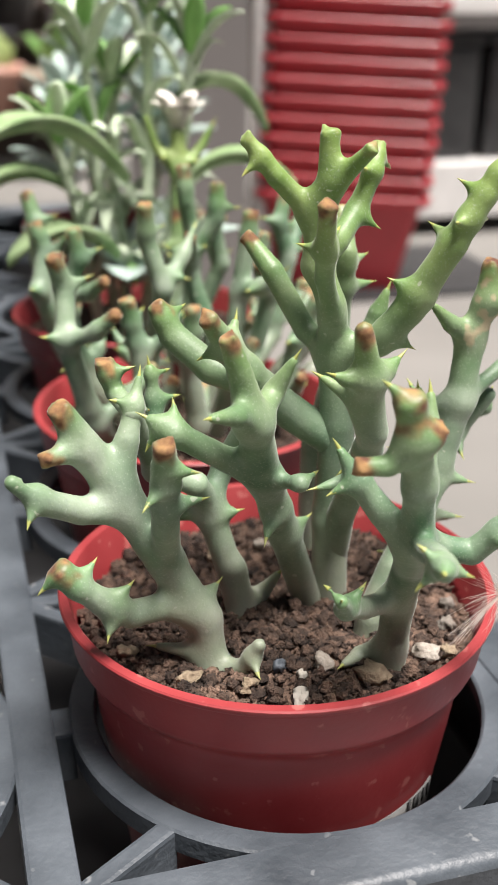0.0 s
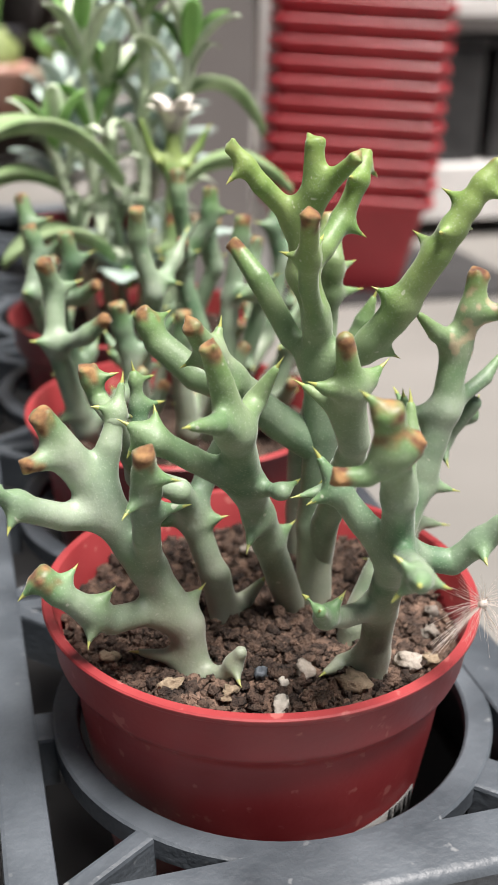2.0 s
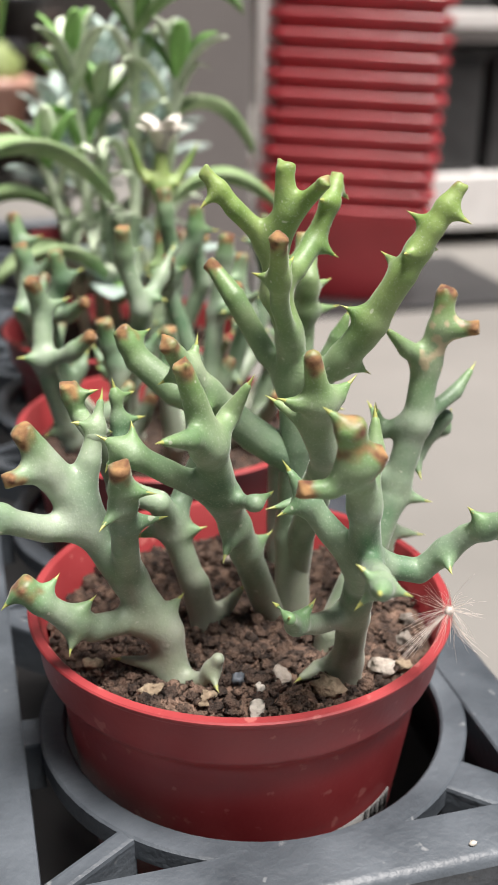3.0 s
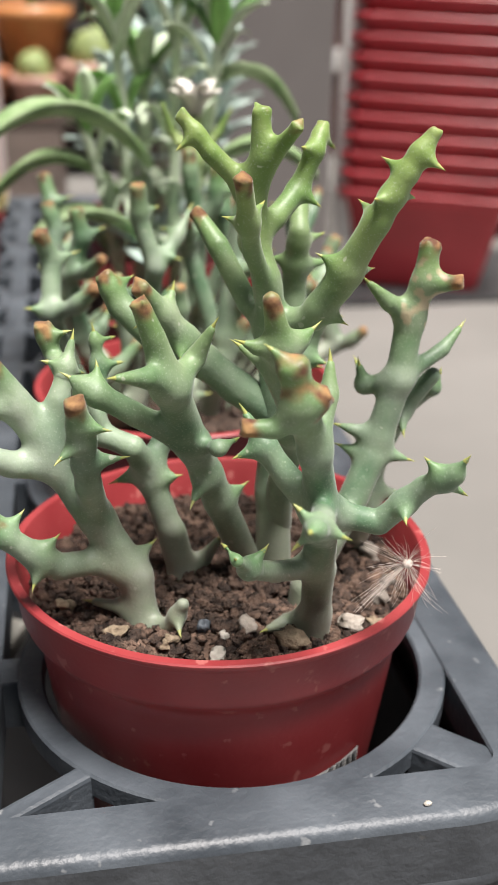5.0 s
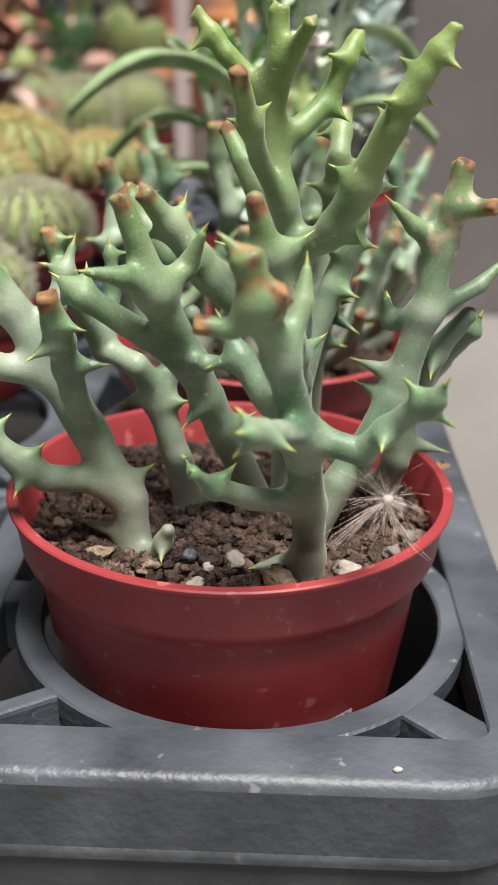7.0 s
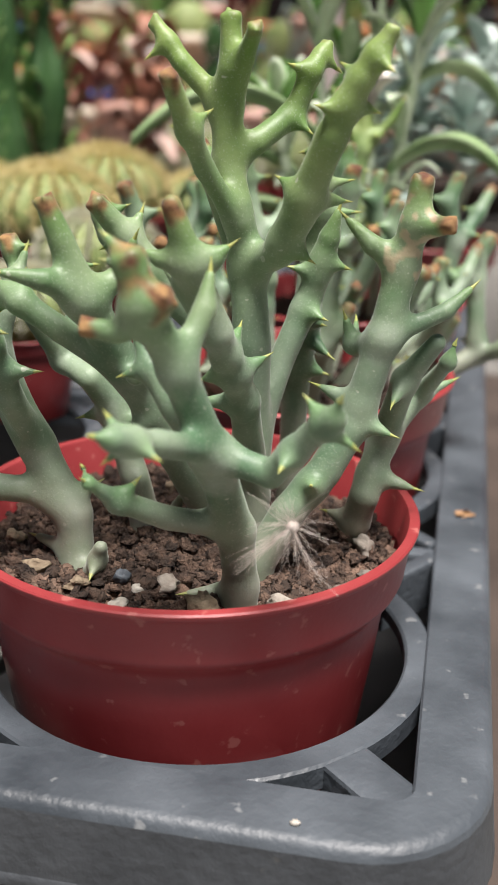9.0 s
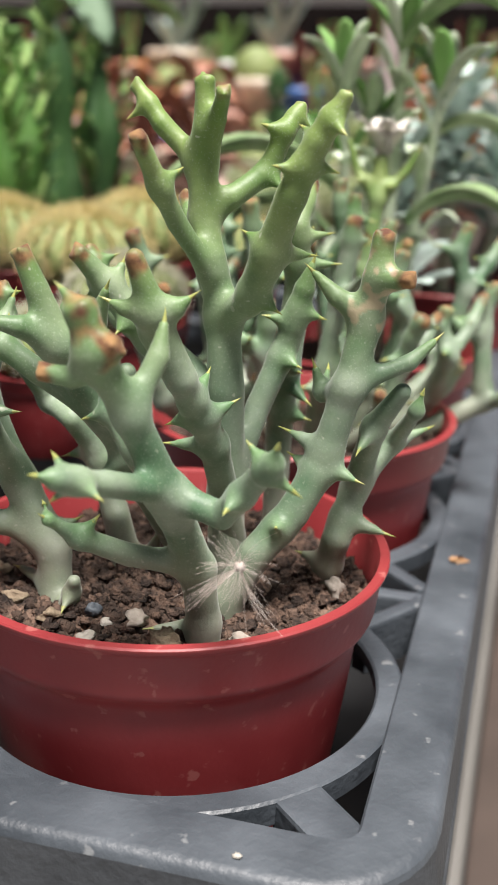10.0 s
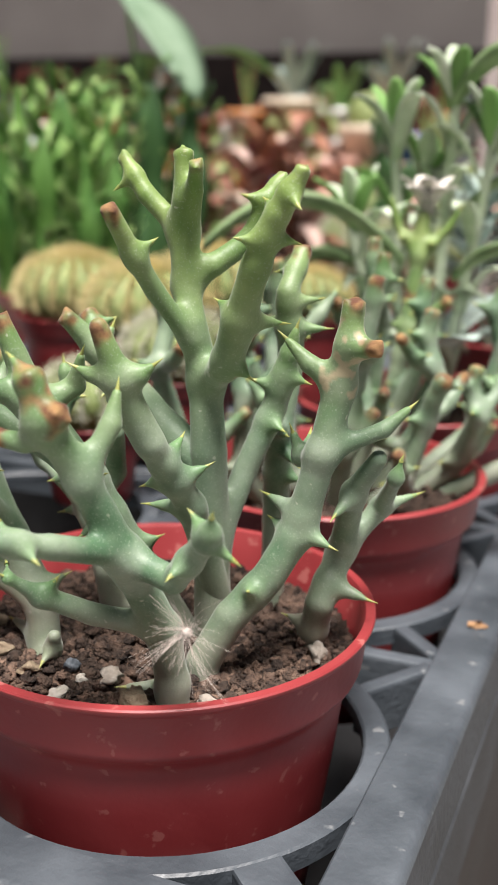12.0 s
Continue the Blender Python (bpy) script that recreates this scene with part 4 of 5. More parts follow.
# silvery plant further down the tray
fifth = thing("silver_succulent", (0.03, 0.47, 0), "silvery blue rosette succulents crowded in a red pot", "potted plant")
red_pot(fifth)
soil(fifth, 120, random.Random(41))
r5 = random.Random(9)
for cx, cy, h in ((0.0, 0.0, 0.16), (0.03, -0.02, 0.13), (-0.03, -0.02, 0.12), (0.04, 0.03, 0.15), (-0.01, 0.04, 0.14)):
    stalk("stalk", fifth, [(cx * 0.5, cy * 0.5, 0.02), (cx, cy, h * 0.6), (cx, cy, h)], 0.003, 0.002, LEAF_GREY)
    for k in range(22):
        a, f = k * 2.4, k / 22
        L = 0.040 * (1 - 0.5 * f)
        z = h * 0.55 + f * h * 0.45
        leaf("leaf", fifth, (cx, cy, z), (cx + L * math.cos(a), cy + L * math.sin(a), z + 0.012 + 0.02 * f), 0.004, 0.0075, LEAF_PALE, 0.2)

# ---- cacti ----
CACTUS_GREEN = mat("cactus_green", (0.17, 0.23, 0.075), (0.29, 0.34, 0.13), 0.6, 50, 0.3, 400)
CACTUS_DARK = mat("dark_cactus_green", (0.025, 0.075, 0.022), (0.06, 0.14, 0.04), 0.5, 30, 0.2, 300)
SPINE_GOLD = mat("golden_spine", (0.50, 0.41, 0.17), (0.68, 0.60, 0.33), 0.6, 100)
SPINE_WHITE = mat("white_spine", (0.40, 0.40, 0.29), (0.56, 0.55, 0.43), 0.6, 100)


def barrel(at, r, h, ribs, spine_mat, label, pot_r=0.06, seed=1, soil_z=0.03, wool=None):
    """A ribbed globe cactus with clusters of spines, in a red pot."""
    ob = thing("barrel_cactus", at, label, "cactus", "globe cacti in red pots")
    k = pot_r / 0.06
    pot = red_pot(ob)
    pot.scale = (k, k, 1)
    n_lat, n_lon = 28, ribs * 6
    verts, spines = [], []
    rr = random.Random(seed)
    for i in range(n_lat + 1):
        th = math.pi * (0.02 + 0.93 * i / n_lat)
        for j in range(n_lon):
            ph = 2 * math.pi * j / n_lon
            crest = 0.5 + 0.5 * math.cos(ribs * ph)
            q = r * (0.86 + 0.14 * crest * math.sin(th) ** 0.5)
            dip = -0.10 * h * math.exp(-(th / 0.25) ** 2)
            verts.append((q * math.sin(th) * math.cos(ph), q * math.sin(th) * math.sin(ph), soil_z - 0.006 + h / 2 * (1 + math.cos(th)) + dip))
    faces = [(i * n_lon + j, i * n_lon + (j + 1) % n_lon, (i + 1) * n_lon + (j + 1) % n_lon, (i + 1) * n_lon + j) for i in range(n_lat) for j in range(n_lon)]
    faces.append(tuple(range(n_lon))[::-1])
    mesh_ob("body", verts, [f[::-1] for f in faces], CACTUS_GREEN, ob)
    sv, sf = [], []
    for i in range(ribs):
        ph = 2 * math.pi * i / ribs
        for s in range(11):
            th = math.pi * (0.04 + 0.055 * s)
            c = Vector((r * math.sin(th) * math.cos(ph), r * math.sin(th) * math.sin(ph), soil_z - 0.006 + h / 2 * (1 + math.cos(th))))
            out = Vector((math.sin(th) * math.cos(ph), math.sin(th) * math.sin(ph), math.cos(th)))
            for m in range(17):
                d = (out + Vector((rr.gauss(0, 0.75), rr.gauss(0, 0.75), rr.gauss(0, 0.75)))).normalized()
                L = r * rr.uniform(0.13, 0.26)
                side = d.orthogonal().normalized() * (r * 0.011)
                o = len(sv)
                s2 = d.cross(side)
                sv += [tuple(c + side), tuple(c - side * 0.5 + s2 * 0.87), tuple(c - side * 0.5 - s2 * 0.87), tuple(c + d * L)]
                sf += [(o, o + 1, o + 3), (o + 1, o + 2, o + 3), (o + 2, o, o + 3)]
    sp = mesh_ob("spine_coat", sv, sf, spine_mat, ob, "dense straw-coloured spines", smooth=False)
    sp["kind"] = "stuff"
    if wool:
        v, f = lump_verts(6, 14, (0, 0, soil_z - 0.006 + h * 0.96), (r * 0.35, r * 0.35, h * 0.06), 4, 0.3)
        mesh_ob("crown_wool", v, f, wool, ob)
    v, f = lathe([(0.0, 0.024), (0.055 * k, 0.022)], 40)
    mesh_ob("soil", v, [q[::-1] for q in f], SOIL_MAT, ob)
    return ob


for x, y, k, ribs, spine, words in ((-0.150, 0.372, 0.62, 18, SPINE_GOLD, "golden-spined globe cactus with a yellow crown in a small red pot"),
                                    (-0.155, 0.294, 0.60, 18, SPINE_GOLD, "straw-spined globe cactus with a woolly crown in a red pot"),
                                    (-0.106, 0.437, 0.50, 17, SPINE_GOLD, "yellow-crowned globe cactus in a small red pot"),
                                    (-0.108, 0.238, 0.50, 18, SPINE_WHITE, "dark green globe cactus with white spines in a small red pot"),
                                    (-0.116, 0.162, 0.42, 16, SPINE_WHITE, "white-spined globe cactus in a small red pot on the tray"),
                                    (-0.225, 0.330, 0.60, 18, SPINE_GOLD, "golden globe cactus in a small red pot on the tray")):
    small = barrel((x, y, 0.0511 * k), 0.058, 0.075, ribs, spine, words, 0.06, int(-x * 1000), wool=SPINE_GOLD)
    small.scale = (k, k, k)

# ---- crumbs on the tray ----
DRY = mat("dry_leaf_scrap", (0.30, 0.16, 0.07), (0.46, 0.28, 0.15), 0.8, 200)
scrap = part("leaf_scrap", bmesh.new(), DRY)
bm = bmesh.new()
sv, sf = lump_verts(6, 10, (0, 0, 0), (0.0034, 0.0019, 0.0009), 6, 0.8)
bv = [bm.verts.new(q) for q in sv]
for q in sf:
    if len({tuple(sv[k]) for k in q}) == 4:
        bm.faces.new([bv[k] for k in q])
bm.to_mesh(scrap.data)
bm.free()
scrap.matrix_world = pose(0.0734, 0.0951, 0.0008, 0, 4, 20)
tagged(scrap, "small dry brown leaf scrap on the tray", "leaf scrap")
chip_v, chip_f = lump_verts(5, 8, (0, 0, 0), (0.0012, 0.0009, 0.0007), 9, 0.6)
chip = mesh_ob("white_grit", chip_v, chip_f, WHITE_STONE)
chip.location = (0.0412, -0.0722, 0.0005)
tagged(chip, "tiny white grit speck on the tray edge", "grit")

# ---- second bench of plants behind the tray ----
BENCH_MAT = mat("dark_stained_bench", (0.035, 0.025, 0.02), (0.07, 0.05, 0.04), 0.7, 12, 0.2, 90)
bench = thing("display_bench", (-0.65, 1.45, FLOOR_Z), "low dark wooden display bench for cactus pots", "bench")
part("bench_top", box_bm(-0.75, -0.50, 0.117, 0.62, 0.55, 0.147, 0.003), BENCH_MAT, bench, smooth=False)
for x in (-0.7, 0.57):
    for y in (-0.45, 0.5):
        part("leg", box_bm(x - 0.02, y - 0.02, 0.0, x + 0.02, y + 0.02, 0.116, 0.002), BENCH_MAT, bench, smooth=False)
BENCH_Z = FLOOR_Z + 0.147 + 0.0511
barrel((-0.317, 1.220, BENCH_Z), 0.043, 0.088, 20, SPINE_WHITE, "round pale green globe cactus with soft spines in a red pot", 0.05, 7, 0.028)
barrel((-0.229, 1.050, BENCH_Z), 0.043, 0.092, 20, SPINE_WHITE, "pale green globe cactus on the bench in a red pot", 0.05, 8, 0.028)
barrel((-0.173, 1.170, BENCH_Z), 0.043, 0.090, 18, SPINE_WHITE, "green ribbed globe cactus in a red pot on the bench", 0.05, 9, 0.028)


def pad_cactus(at, seed, material, label):
    """A prickly pear: flat oval pads growing one from another."""
    ob = thing("pad_cactus", at, label, "cactus")
    red_pot(ob)
    v, f = lathe([(0.0, 0.024), (0.055, 0.022)], 40)
    mesh_ob("soil", v, [q[::-1] for q in f], SOIL_MAT, ob)
    r = random.Random(seed)
    for x, z, s, tilt in ((0.0, 0.075, 0.048, 0), (-0.012, 0.150, 0.040, -12), (0.030, 0.140, 0.034, 25), (-0.015, 0.215, 0.030, 5)):
        pv, pf = lump_verts(12, 16, (0, 0, 0), (s * 0.72, s * 0.22, s), seed, 0.12)
        pad = mesh_ob("pad", pv, pf, material, ob)
        pad.matrix_local = pose(x, r.gauss(0, 0.003), z, 0, tilt, r.uniform(-25, 25))
        sv, sf = [], []
        for k in range(120):
            th, ph = math.acos(r.uniform(-1, 1)), r.uniform(0, 6.283)
            d = Vector((math.sin(th) * math.cos(ph), math.sin(th) * math.sin(ph), math.cos(th)))
            c = Vector((d.x * s * 0.72, d.y * s * 0.22, d.z * s))
            o = len(sv)
            e = d.orthogonal().normalized() * 0.0006
            g = d.cross(e)
            sv += [tuple(c + e), tuple(c - e * 0.5 + g), tuple(c - e * 0.5 - g), tuple(c + d * 0.006)]
            sf += [(o, o + 1, o + 3), (o + 1, o + 2, o + 3), (o + 2, o, o + 3)]
        mesh_ob("spine_coat", sv, sf, SPINE_WHITE, pad, smooth=False)["kind"] = "stuff"
    return ob


pad_cactus((-0.34, 1.52, BENCH_Z), 3, CACTUS_DARK, "dark green prickly pear with oval pads in a red pot")
pad_cactus((-0.22, 1.42, BENCH_Z), 5, CACTUS_GREEN, "pale green prickly pear with white spines in a red pot")


FRESH_TIP = mat("fresh_tip_green", (0.16, 0.30, 0.07), (0.32, 0.46, 0.16), 0.5, 60)


def column_cactus(at, heights, material, label, seed):
    """A clump of ribbed columns whose pale rib edges are notched."""
    ob = thing("column_cactus", at, label, "cactus")
    red_pot(ob)
    v, f = lathe([(0.0, 0.024), (0.055, 0.022)], 40)
    mesh_ob("soil", v, [q[::-1] for q in f], SOIL_MAT, ob)
    r = random.Random(seed)
    for x, y, h, rad in heights:
        n_lon, n_lat = 24, 40
        verts = []
        for i in range(n_lat + 1):
            t = i / n_lat
            q = rad * (0.75 + 0.25 * math.sin(9 * t + x * 90)) * min(1, 1.7 * max(1 - t, 0) ** 0.6)
            for j in range(n_lon):
                ph = 2 * math.pi * j / n_lon
                k = q * (0.58 + 0.42 * abs(math.cos(2 * ph)) ** 2.5)
                verts.append((x + k * math.cos(ph), y + k * math.sin(ph), 0.018 + (h - 0.018) * t))
        faces = [(i * n_lon + j, i * n_lon + (j + 1) % n_lon, (i + 1) * n_lon + (j + 1) % n_lon, (i + 1) * n_lon + j) for i in range(n_lat) for j in range(n_lon)]
        mesh_ob("column", verts, faces, material, ob)
        for k in range(40):
            a, t = k % 4 * math.pi / 2 + r.gauss(0, 0.25), 0.20 + 0.80 * k / 40
            q = rad * min(1, 2.5 * math.sqrt(1 - t))
            c = (x + q * math.cos(a), y + q * math.sin(a), 0.018 + (h - 0.018) * t)
            leaf("leaf", ob, c, (c[0] + 0.012 * math.cos(a), c[1] + 0.012 * math.sin(a), c[2] + r.uniform(0.010, 0.024)), 0.001, 0.0044, FRESH_TIP if k % 3 else material, 0.2, 0.0008)
    return ob


BRIGHT_CACTUS = mat("bright_column_green", (0.045, 0.13, 0.022), (0.13, 0.27, 0.055), 0.5, 35, 0.2, 300)
column_cactus((-0.348, 0.520, 0.0), ((0.0, 0.0, 0.195, 0.024), (0.034, 0.012, 0.18, 0.020), (-0.036, -0.006, 0.20, 0.022), (0.004, -0.036, 0.16, 0.018), (0.036, -0.026, 0.15, 0.016), (-0.034, -0.036, 0.165, 0.017), (0.0, 0.036, 0.20, 0.02)), BRIGHT_CACTUS, "bright green clump of ribbed column cacti in a red pot", 2)
column_cactus((-0.340, 0.660, 0.0), ((0.0, 0.0, 0.21, 0.026), (0.034, 0.01, 0.20, 0.022), (-0.034, 0.01, 0.19, 0.022)), CACTUS_DARK, "dark green thick column cactus in a red pot", 3)

PINKISH_LEAF = mat("pale_pink_leaf", (0.42, 0.27, 0.22), (0.60, 0.44, 0.38), 0.6, 30)
BROAD_GREEN = mat("soft_green_leaf", (0.11, 0.185, 0.11), (0.19, 0.275, 0.18), 0.6, 20)
# broad leaf plant behind the columns
broad = thing("broad_leaf_plant", (-0.38, 0.76, 0), "broad pale green pointed leaves on thin upright stalks", "plant")
red_pot(broad)
for x, y, z, tx, ty, tz, w in ((-0.01, -0.05, 0.29, 0.088, -0.10, 0.192, 0.031), (0.0, -0.04, 0.21, 0.06, -0.11, 0.225, 0.016), (-0.03, 0.0, 0.22, -0.10, 0.0, 0.20, 0.018), (0.03, 0.02, 0.24, 0.09, 0.09, 0.22, 0.018), (0.0, 0.0, 0.2, -0.04, -0.09, 0.19, 0.016)):
    stalk("stalk", broad, [(0, 0, 0.0), (x * 0.5, y * 0.5, z * 0.6), (x, y, z)], 0.003, 0.0018, LEAF_GREEN)
    leaf("leaf", broad, (x, y, z), (tx, ty, tz), 0.012, w, BROAD_GREEN if z == 0.29 else LEAF_GREEN, 0.2, 0.0008)

# plant with rust-brown leaves
RUST = mat("rust_brown_leaf", (0.16, 0.055, 0.03), (0.34, 0.15, 0.09), 0.6, 30, island=0.3)
for px, py, turn in ((-0.295, 0.93, 0), (-0.42, 0.98, 1.2)):
    rust = thing("rust_leaf_plant", (px, py, BENCH_Z), "bushy plant with rust-brown drooping leaves in a red pot", "plant")
    red_pot(rust)
    rr2 = random.Random(int(turn * 10) + 3)
    for k in range(46):
        a, z = k * 2.4 + turn, 0.03 + 0.20 * (k / 46)
        L = rr2.uniform(0.04, 0.075)
        leaf("leaf", rust, (0.01 * math.cos(a), 0.01 * math.sin(a), z), (L * math.cos(a), L * math.sin(a), z + rr2.uniform(-0.03, 0.03)), 0.014, 0.011, RUST if k % 6 else PINKISH_LEAF, 0.2)
    stalk("stalk", rust, [(0, 0, 0.0), (0.003, 0, 0.1), (0, 0.002, 0.22)], 0.004, 0.002, RUST)

# ---- shop behind ----
TERRA = mat("terracotta", (0.42, 0.15, 0.075), (0.56, 0.25, 0.13), 0.8, 30, 0.2, 200)
CREAM = mat("cream_glaze", (0.55, 0.45, 0.34), (0.68, 0.58, 0.46), 0.4, 30)
ORANGE = mat("orange_glaze", (0.52, 0.20, 0.07), (0.64, 0.30, 0.12), 0.4, 30)
PINKISH = mat("pink_glaze", (0.50, 0.27, 0.21), (0.62, 0.38, 0.31), 0.4, 30)
WHITE_GLAZE = mat("white_glaze", (0.66, 0.65, 0.62), (0.78, 0.77, 0.75), 0.3, 30)
BLUE_GLAZE = mat("blue_glaze", (0.02, 0.09, 0.32), (0.04, 0.15, 0.45), 0.3, 30)
BLACK_GLAZE = mat("black_glaze", (0.015, 0.015, 0.017), (0.04, 0.04, 0.045), 0.4, 30)
MAROON = mat("maroon_foliage", (0.10, 0.02, 0.018), (0.22, 0.05, 0.04), 0.6, 30)
rack = thing("display_rack", (-0.9, 2.35, FLOOR_Z), "dark stepped display rack crowded with small pots", "rack")
STEPS = ((0.0, 0.133), (0.16, 0.223), (0.32, 0.303), (0.48, 0.383))
for y, z in STEPS:
    part("step_board", box_bm(-1.2, y - 0.07, z - 0.02, 1.15, y + 0.08, z, 0.003), BENCH_MAT, rack, smooth=False)
    part("riser", box_bm(-1.2, y + 0.081, z - 0.10, 1.15, y + 0.09, z - 0.021), BENCH_MAT, rack, smooth=False)
for x in (-1.15, 0.0, 1.1):
    part("leg", box_bm(x - 0.02, -0.06, 0, x + 0.02, -0.03, 0.112, 0.002), BENCH_MAT, rack, smooth=False)
    part("leg", box_bm(x - 0.02, 0.5, 0, x + 0.02, 0.54, 0.362, 0.002), BENCH_MAT, rack, smooth=False)

rb = random.Random(77)
GLAZES = (TERRA, PINKISH, CREAM, WHITE_GLAZE, ORANGE, ORANGE, PINKISH, PINKISH, WHITE_GLAZE, BLUE_GLAZE, BLACK_GLAZE, CREAM)


def small_pot(x, y, z, s, glaze, top, words):
    ob = thing("small_pot", (x, y, z), words, "flower pot", "small glazed pots on the rack")
    v, f = lathe([(0.0, 0.0), (0.030 * s, 0.0), (0.040 * s, 0.05 * s), (0.045 * s, 0.055 * s), (0.045 * s, 0.066 * s), (0.040 * s, 0.066 * s), (0.037 * s, 0.056 * s), (0.0, 0.054 * s)], 24)
    mesh_ob("pot", v, f, glaze, ob)
    if top == 0:
        v, f = lump_verts(10, 14, (0, 0, 0.075 * s), (0.03 * s, 0.03 * s, 0.032 * s), x * 9, 0.2)
        mesh_ob("cactus_body", v, f, CACTUS_GREEN, ob)
    elif top == 1:
        for k in range(9):
            a = k * 2.4
            leaf("leaf", ob, (0, 0, 0.055 * s), (0.045 * s * math.cos(a), 0.045 * s * math.sin(a), (0.08 + 0.03 * (k % 3)) * s), 0.006, 0.010 * s, (LEAF_GREEN, LEAF_PALE, MAROON)[int(abs(x * 50)) % 3], 0.2)
    else:
        for k in range(5):
            a = k * 1.3
            stalk("stalk", ob, [(0, 0, 0.05 * s), (0.01 * math.cos(a), 0.01 * math.sin(a), 0.09 * s), (0.03 * math.cos(a), 0.03 * math.sin(a), 0.15 * s)], 0.004, 0.003, MAROON if k % 2 else LEAF_GREEN)
    return ob


NAMES = {TERRA.name: "terracotta", CREAM.name: "cream glazed", ORANGE.name: "orange glazed", PINKISH.name: "pink glazed", WHITE_GLAZE.name: "white glazed", BLUE_GLAZE.name: "blue glazed", BLACK_GLAZE.name: "black glazed"}
TOPS = ("a round cactus", "a leafy rosette", "thin upright stalks")
for y, z in STEPS:
    x = -2.0
    while x < 0.22:
        g, k, s = rb.choice(GLAZES), rb.randrange(3), rb.uniform(1.1, 2.2)
        small_pot(x, 2.35 + y + rb.uniform(-0.03, 0.03), FLOOR_Z + z, s, g, k, "small %s pot with %s on the rack" % (NAMES[g.name], TOPS[k]))
        x += rb.uniform(0.105, 0.165)

# ---- pillar, pole and red pot stack ----
PILLAR_MAT = mat("warm_grey_steel_paint", (0.165, 0.150, 0.145), (0.20, 0.183, 0.176), 0.5, 5, 0.05, 50)
pillar = part("wall_pillar", box_bm(0.169, 1.17, FLOOR_Z, 0.326, 1.20, 2.2, 0.004), PILLAR_MAT, smooth=False)
tagged(pillar, "plain warm grey painted steel pillar", "pillar", kind="structure")
WHITE_PAINT = mat("white_paint", (0.66, 0.65, 0.63), (0.76, 0.75, 0.73), 0.45, 20)
DARK_RED = mat("dark_maroon_steel", (0.055, 0.018, 0.018), (0.09, 0.03, 0.028), 0.5, 20)
pole = thing("rack_post", (0.371, 1.262, FLOOR_Z + 0.008), "slim white steel post beside the stacked red pots", "post")
part("post", box_bm(-0.013, -0.010, 0.0, 0.013, 0.010, 2.2, 0.003), WHITE_PAINT, pole, smooth=False)
upright = thing("steel_upright", (0.652, 2.60, FLOOR_Z), "dark maroon steel upright behind the white post", "post")
part("post", box_bm(-0.065, 0.0, 0.0, 0.060, 0.04, 2.2, 0.003), DARK_RED, upright, smooth=False)
part("clamp", box_bm(-0.020, -0.030, 0.215, 0.050, -0.001, 0.270, 0.006), WHITE_PAINT, upright, "small white plastic clamp", smooth=False)
part("foot", box_bm(-0.075, -0.02, 0.0, 0.075, -0.001, 0.02, 0.003), DARK_RED, upright, smooth=False)


def stack_pot(at, turn, lean, label):
    """A square tapered pot with rounded corners and a thick folded rim."""
    ob = thing("square_pot", at, label, "pot", "nested red square pots")
    ob.matrix_world = pose(*at, 0, lean, turn)

    def sq(half, r, z, n=5):
        pts = []
        for cx, cy, a0 in ((1, -1, -90), (1, 1, 0), (-1, 1, 90), (-1, -1, 180)):
            for i in range(n + 1):
                a = radians(a0 + 90 * i / n)
                pts.append((cx * (half - r) + r * math.cos(a), cy * (half - r) + r * math.sin(a), z))
        return pts
    def shell(name, layers, cap):
        verts, faces = [], []
        for half, r, z in layers:
            verts += sq(half * 1.13, r, z * 0.86)
        for j in range(len(layers) - 1):
            for i in range(24):
                k = (i + 1) % 24
                faces.append((j * 24 + i, j * 24 + k, j * 24 + 24 + k, j * 24 + 24 + i))
        if cap:
            faces += [tuple(range(24))[::-1]]
        sh = mesh_ob(name, verts, faces, STACK_RED, ob)
        sh.data.set_sharp_from_angle(angle=radians(35))

    shell("pot_body", [(0.078, 0.018, 0.0), (0.080, 0.018, 0.002), (0.103, 0.022, 0.150), (0.1045, 0.022, 0.1505), (0.101, 0.022, 0.1505), (0.080, 0.018, 0.006)], True)
    shell("folded_rim", [(0.1048, 0.022, 0.1508), (0.110, 0.024, 0.1512), (0.1118, 0.024, 0.153), (0.1135, 0.024, 0.1650), (0.1122, 0.024, 0.1675), (0.1090, 0.022, 0.1675), (0.1056, 0.022, 0.1508)], False)
    return ob


STACK_RED = mat("bright_red_plastic", (0.40, 0.026, 0.038), (0.50, 0.044, 0.058), 0.38, 12, 0.05, 200)
base_board = part("pot_plinth", box_bm(0.33, 1.16, FLOOR_Z, 0.78, 1.46, FLOOR_Z + 0.008, 0.002), CRATE_MAT, smooth=False)
tagged(base_board, "low black plinth under the stacked red pots", "plinth")
first = stack_pot((0.512, 1.310, FLOOR_Z + 0.009), -20, 2.0, "bright red square plastic pot in a nested stack")
for k in range(1, 26):
    copy_thing(first, pose(0.512 + 0.0013 * k, 1.310, FLOOR_Z + 0.009 + 0.0263 * k, 0, 2.0, -20 + 0.8 * math.sin(k * 2.3)))

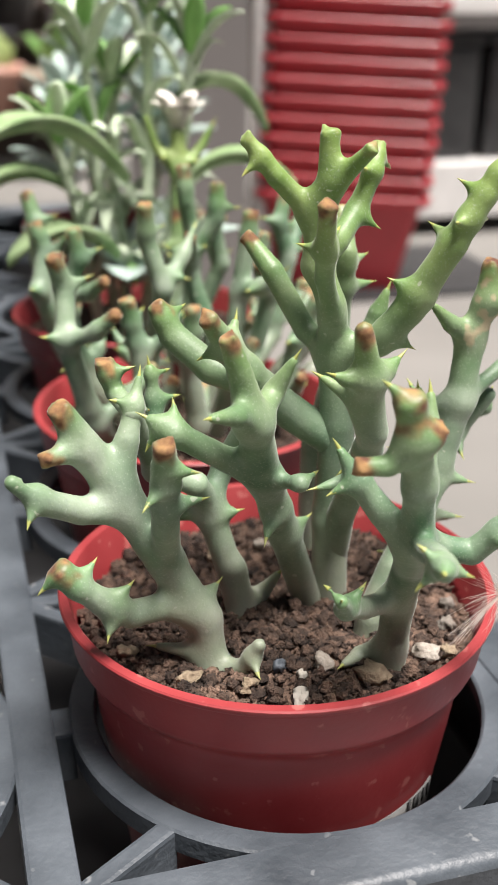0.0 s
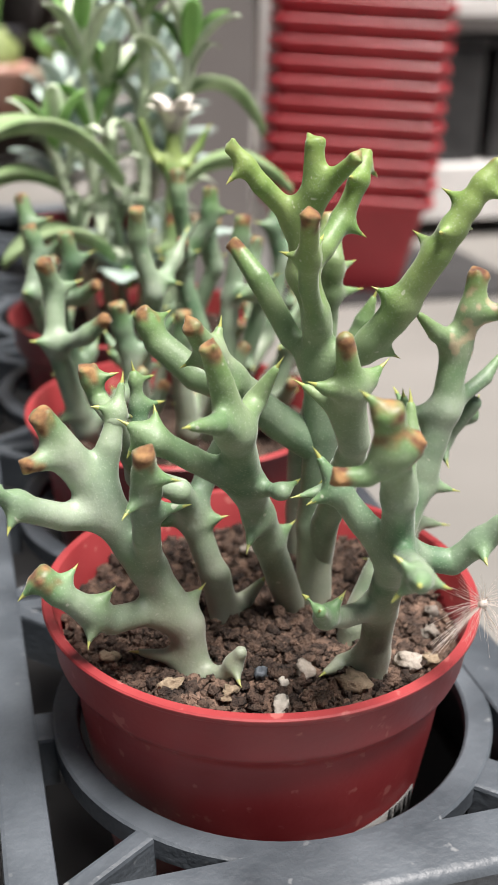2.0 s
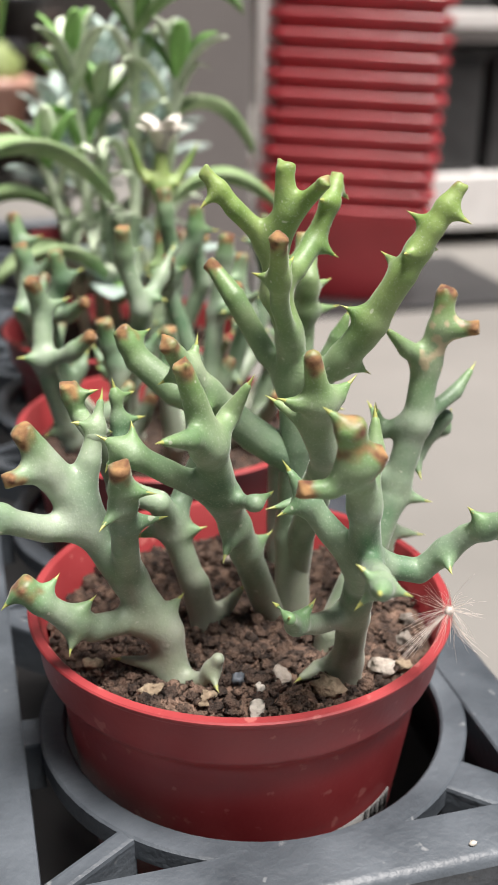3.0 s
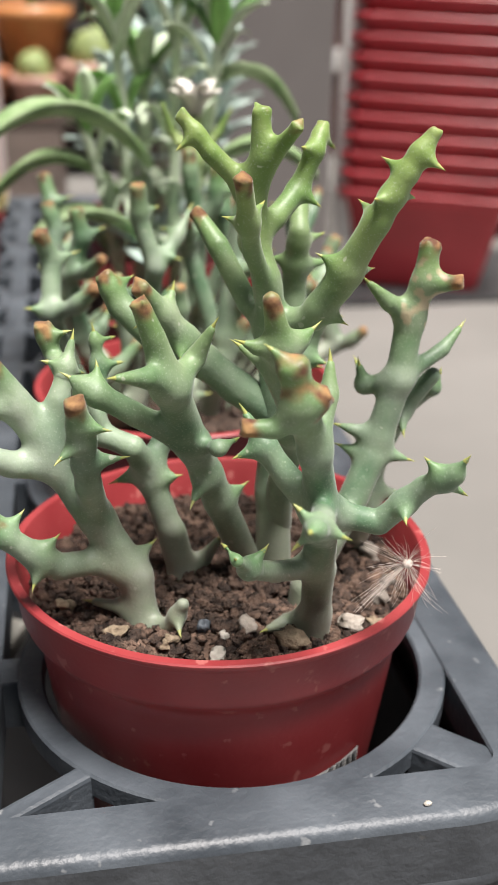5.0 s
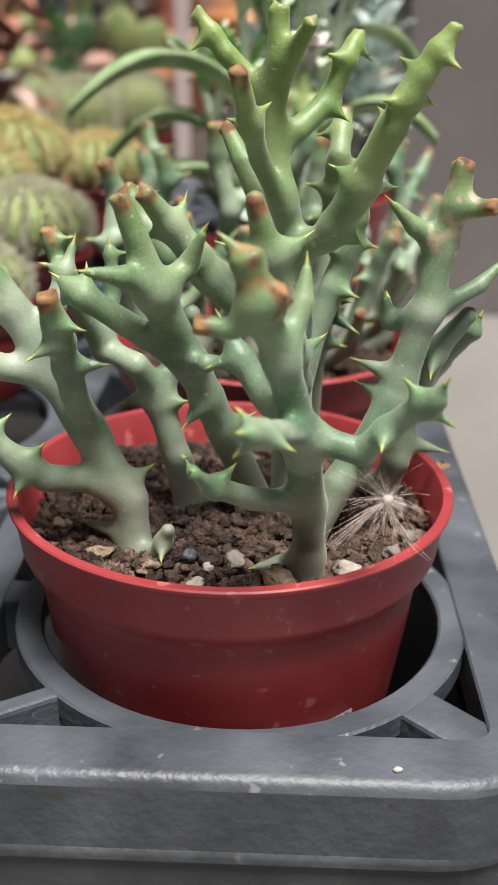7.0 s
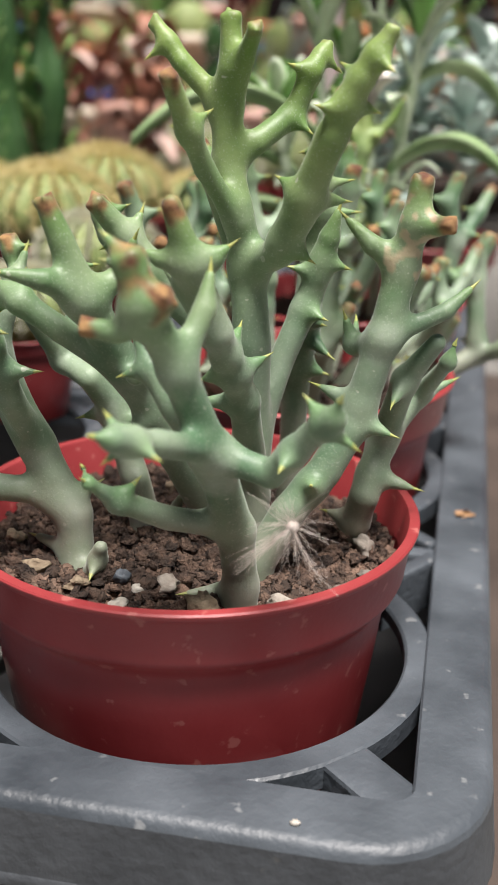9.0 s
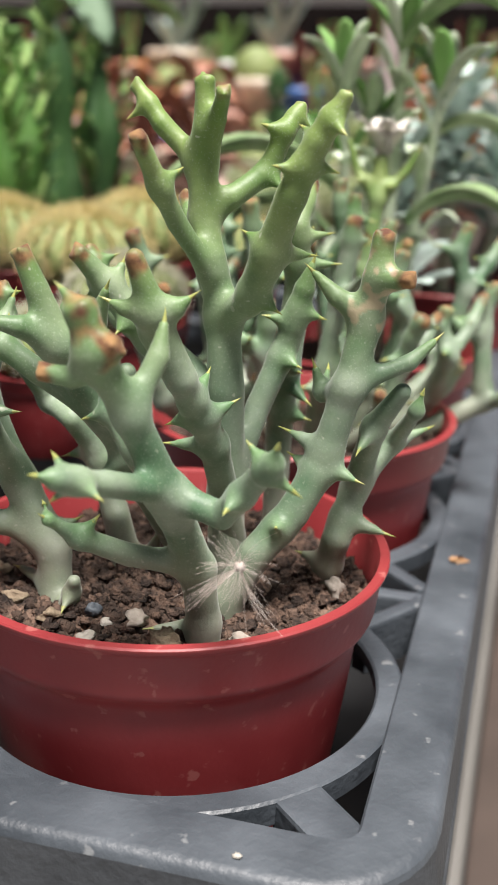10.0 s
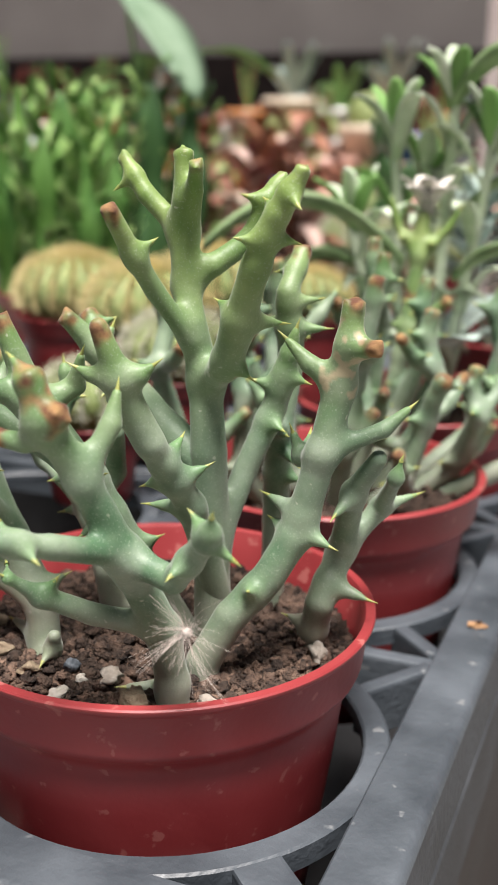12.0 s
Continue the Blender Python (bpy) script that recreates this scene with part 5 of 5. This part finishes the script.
# ---- white shelving and dark bins ----
shelf = thing("white_shelf", (1.05, 1.75, FLOOR_Z), "white metal shelving with black bins", "shelf")
for z in (0.133, 0.415, 0.70):
    part("shelf_board", box_bm(-0.42, -0.2, z - (0.10 if z < 0.2 else 0.03), 0.6, 0.2, z, 0.004), WHITE_PAINT, shelf, smooth=False)
for x in (-0.40, 0.58):
    for y in (-0.18, 0.18):
        part("post", box_bm(x - 0.012, y - 0.012, 0, x + 0.012, y + 0.012, 1.2, 0.002), WHITE_PAINT, shelf, smooth=False)
for z in (0.134, 0.416):
    for k in range(4):
        bn = part("black_bin", box_bm(-0.38 + 0.23 * k, -0.17, 0, -0.17 + 0.23 * k, 0.15, 0.20, 0.01), CRATE_MAT, smooth=False)
        bn.location = (1.05, 1.75, FLOOR_Z + z)
        ld = part("bin_lid", box_bm(-0.385 + 0.23 * k, -0.175, 0.2005, -0.165 + 0.23 * k, 0.155, 0.215, 0.004), CRATE_MAT, bn, smooth=False)
        tagged(bn, "black plastic storage bin on the white shelf", "bin", "black bins")

# ---- closing walls ----
back = part("wall_back", box_bm(-4.0, 4.2, FLOOR_Z, 4.0, 4.4, 3.0), WALL_MAT, smooth=False)
tagged(back, "warm grey painted back wall", "wall", kind="structure")
DARK_BEAM = mat("near_black_timber", (0.006, 0.004, 0.004), (0.014, 0.010, 0.009), 0.9, 12, 0.2, 90, spec=0.1)
band = part("trim_dark", box_bm(-4.0, 4.12, 0.28, 4.0, 4.19, 0.50), DARK_BEAM, smooth=False)
tagged(band, "dark timber band along the back wall", "trim", kind="structure")
side_l = part("wall_left", box_bm(-3.2, -3.0, FLOOR_Z, -3.0, 4.2, 3.0), WALL_MAT, smooth=False)
tagged(side_l, "plain grey side wall", "wall", kind="structure")

# Thin dark slab added to stand in for the shadow along the crate
plank = part("floor_shade_strip", box_bm(0.086, -0.6, FLOOR_Z + 0.001, 0.180, 1.10, FLOOR_Z + 0.014, 0.002), BENCH_MAT, smooth=False)
tagged(plank, "thin dark brown strip added on the concrete floor in place of a shadow", "plank")

PINK_PAINT = mat("faded_pink_white_paint", (0.52, 0.43, 0.41), (0.64, 0.56, 0.54), 0.5, 20)
prop = part("prop_post", box_bm(-0.1265, 1.143, FLOOR_Z + 0.1475, -0.1075, 1.162, 2.0, 0.003), PINK_PAINT, smooth=False)
tagged(prop, "slim faded pinkish-white post standing on the bench", "post")
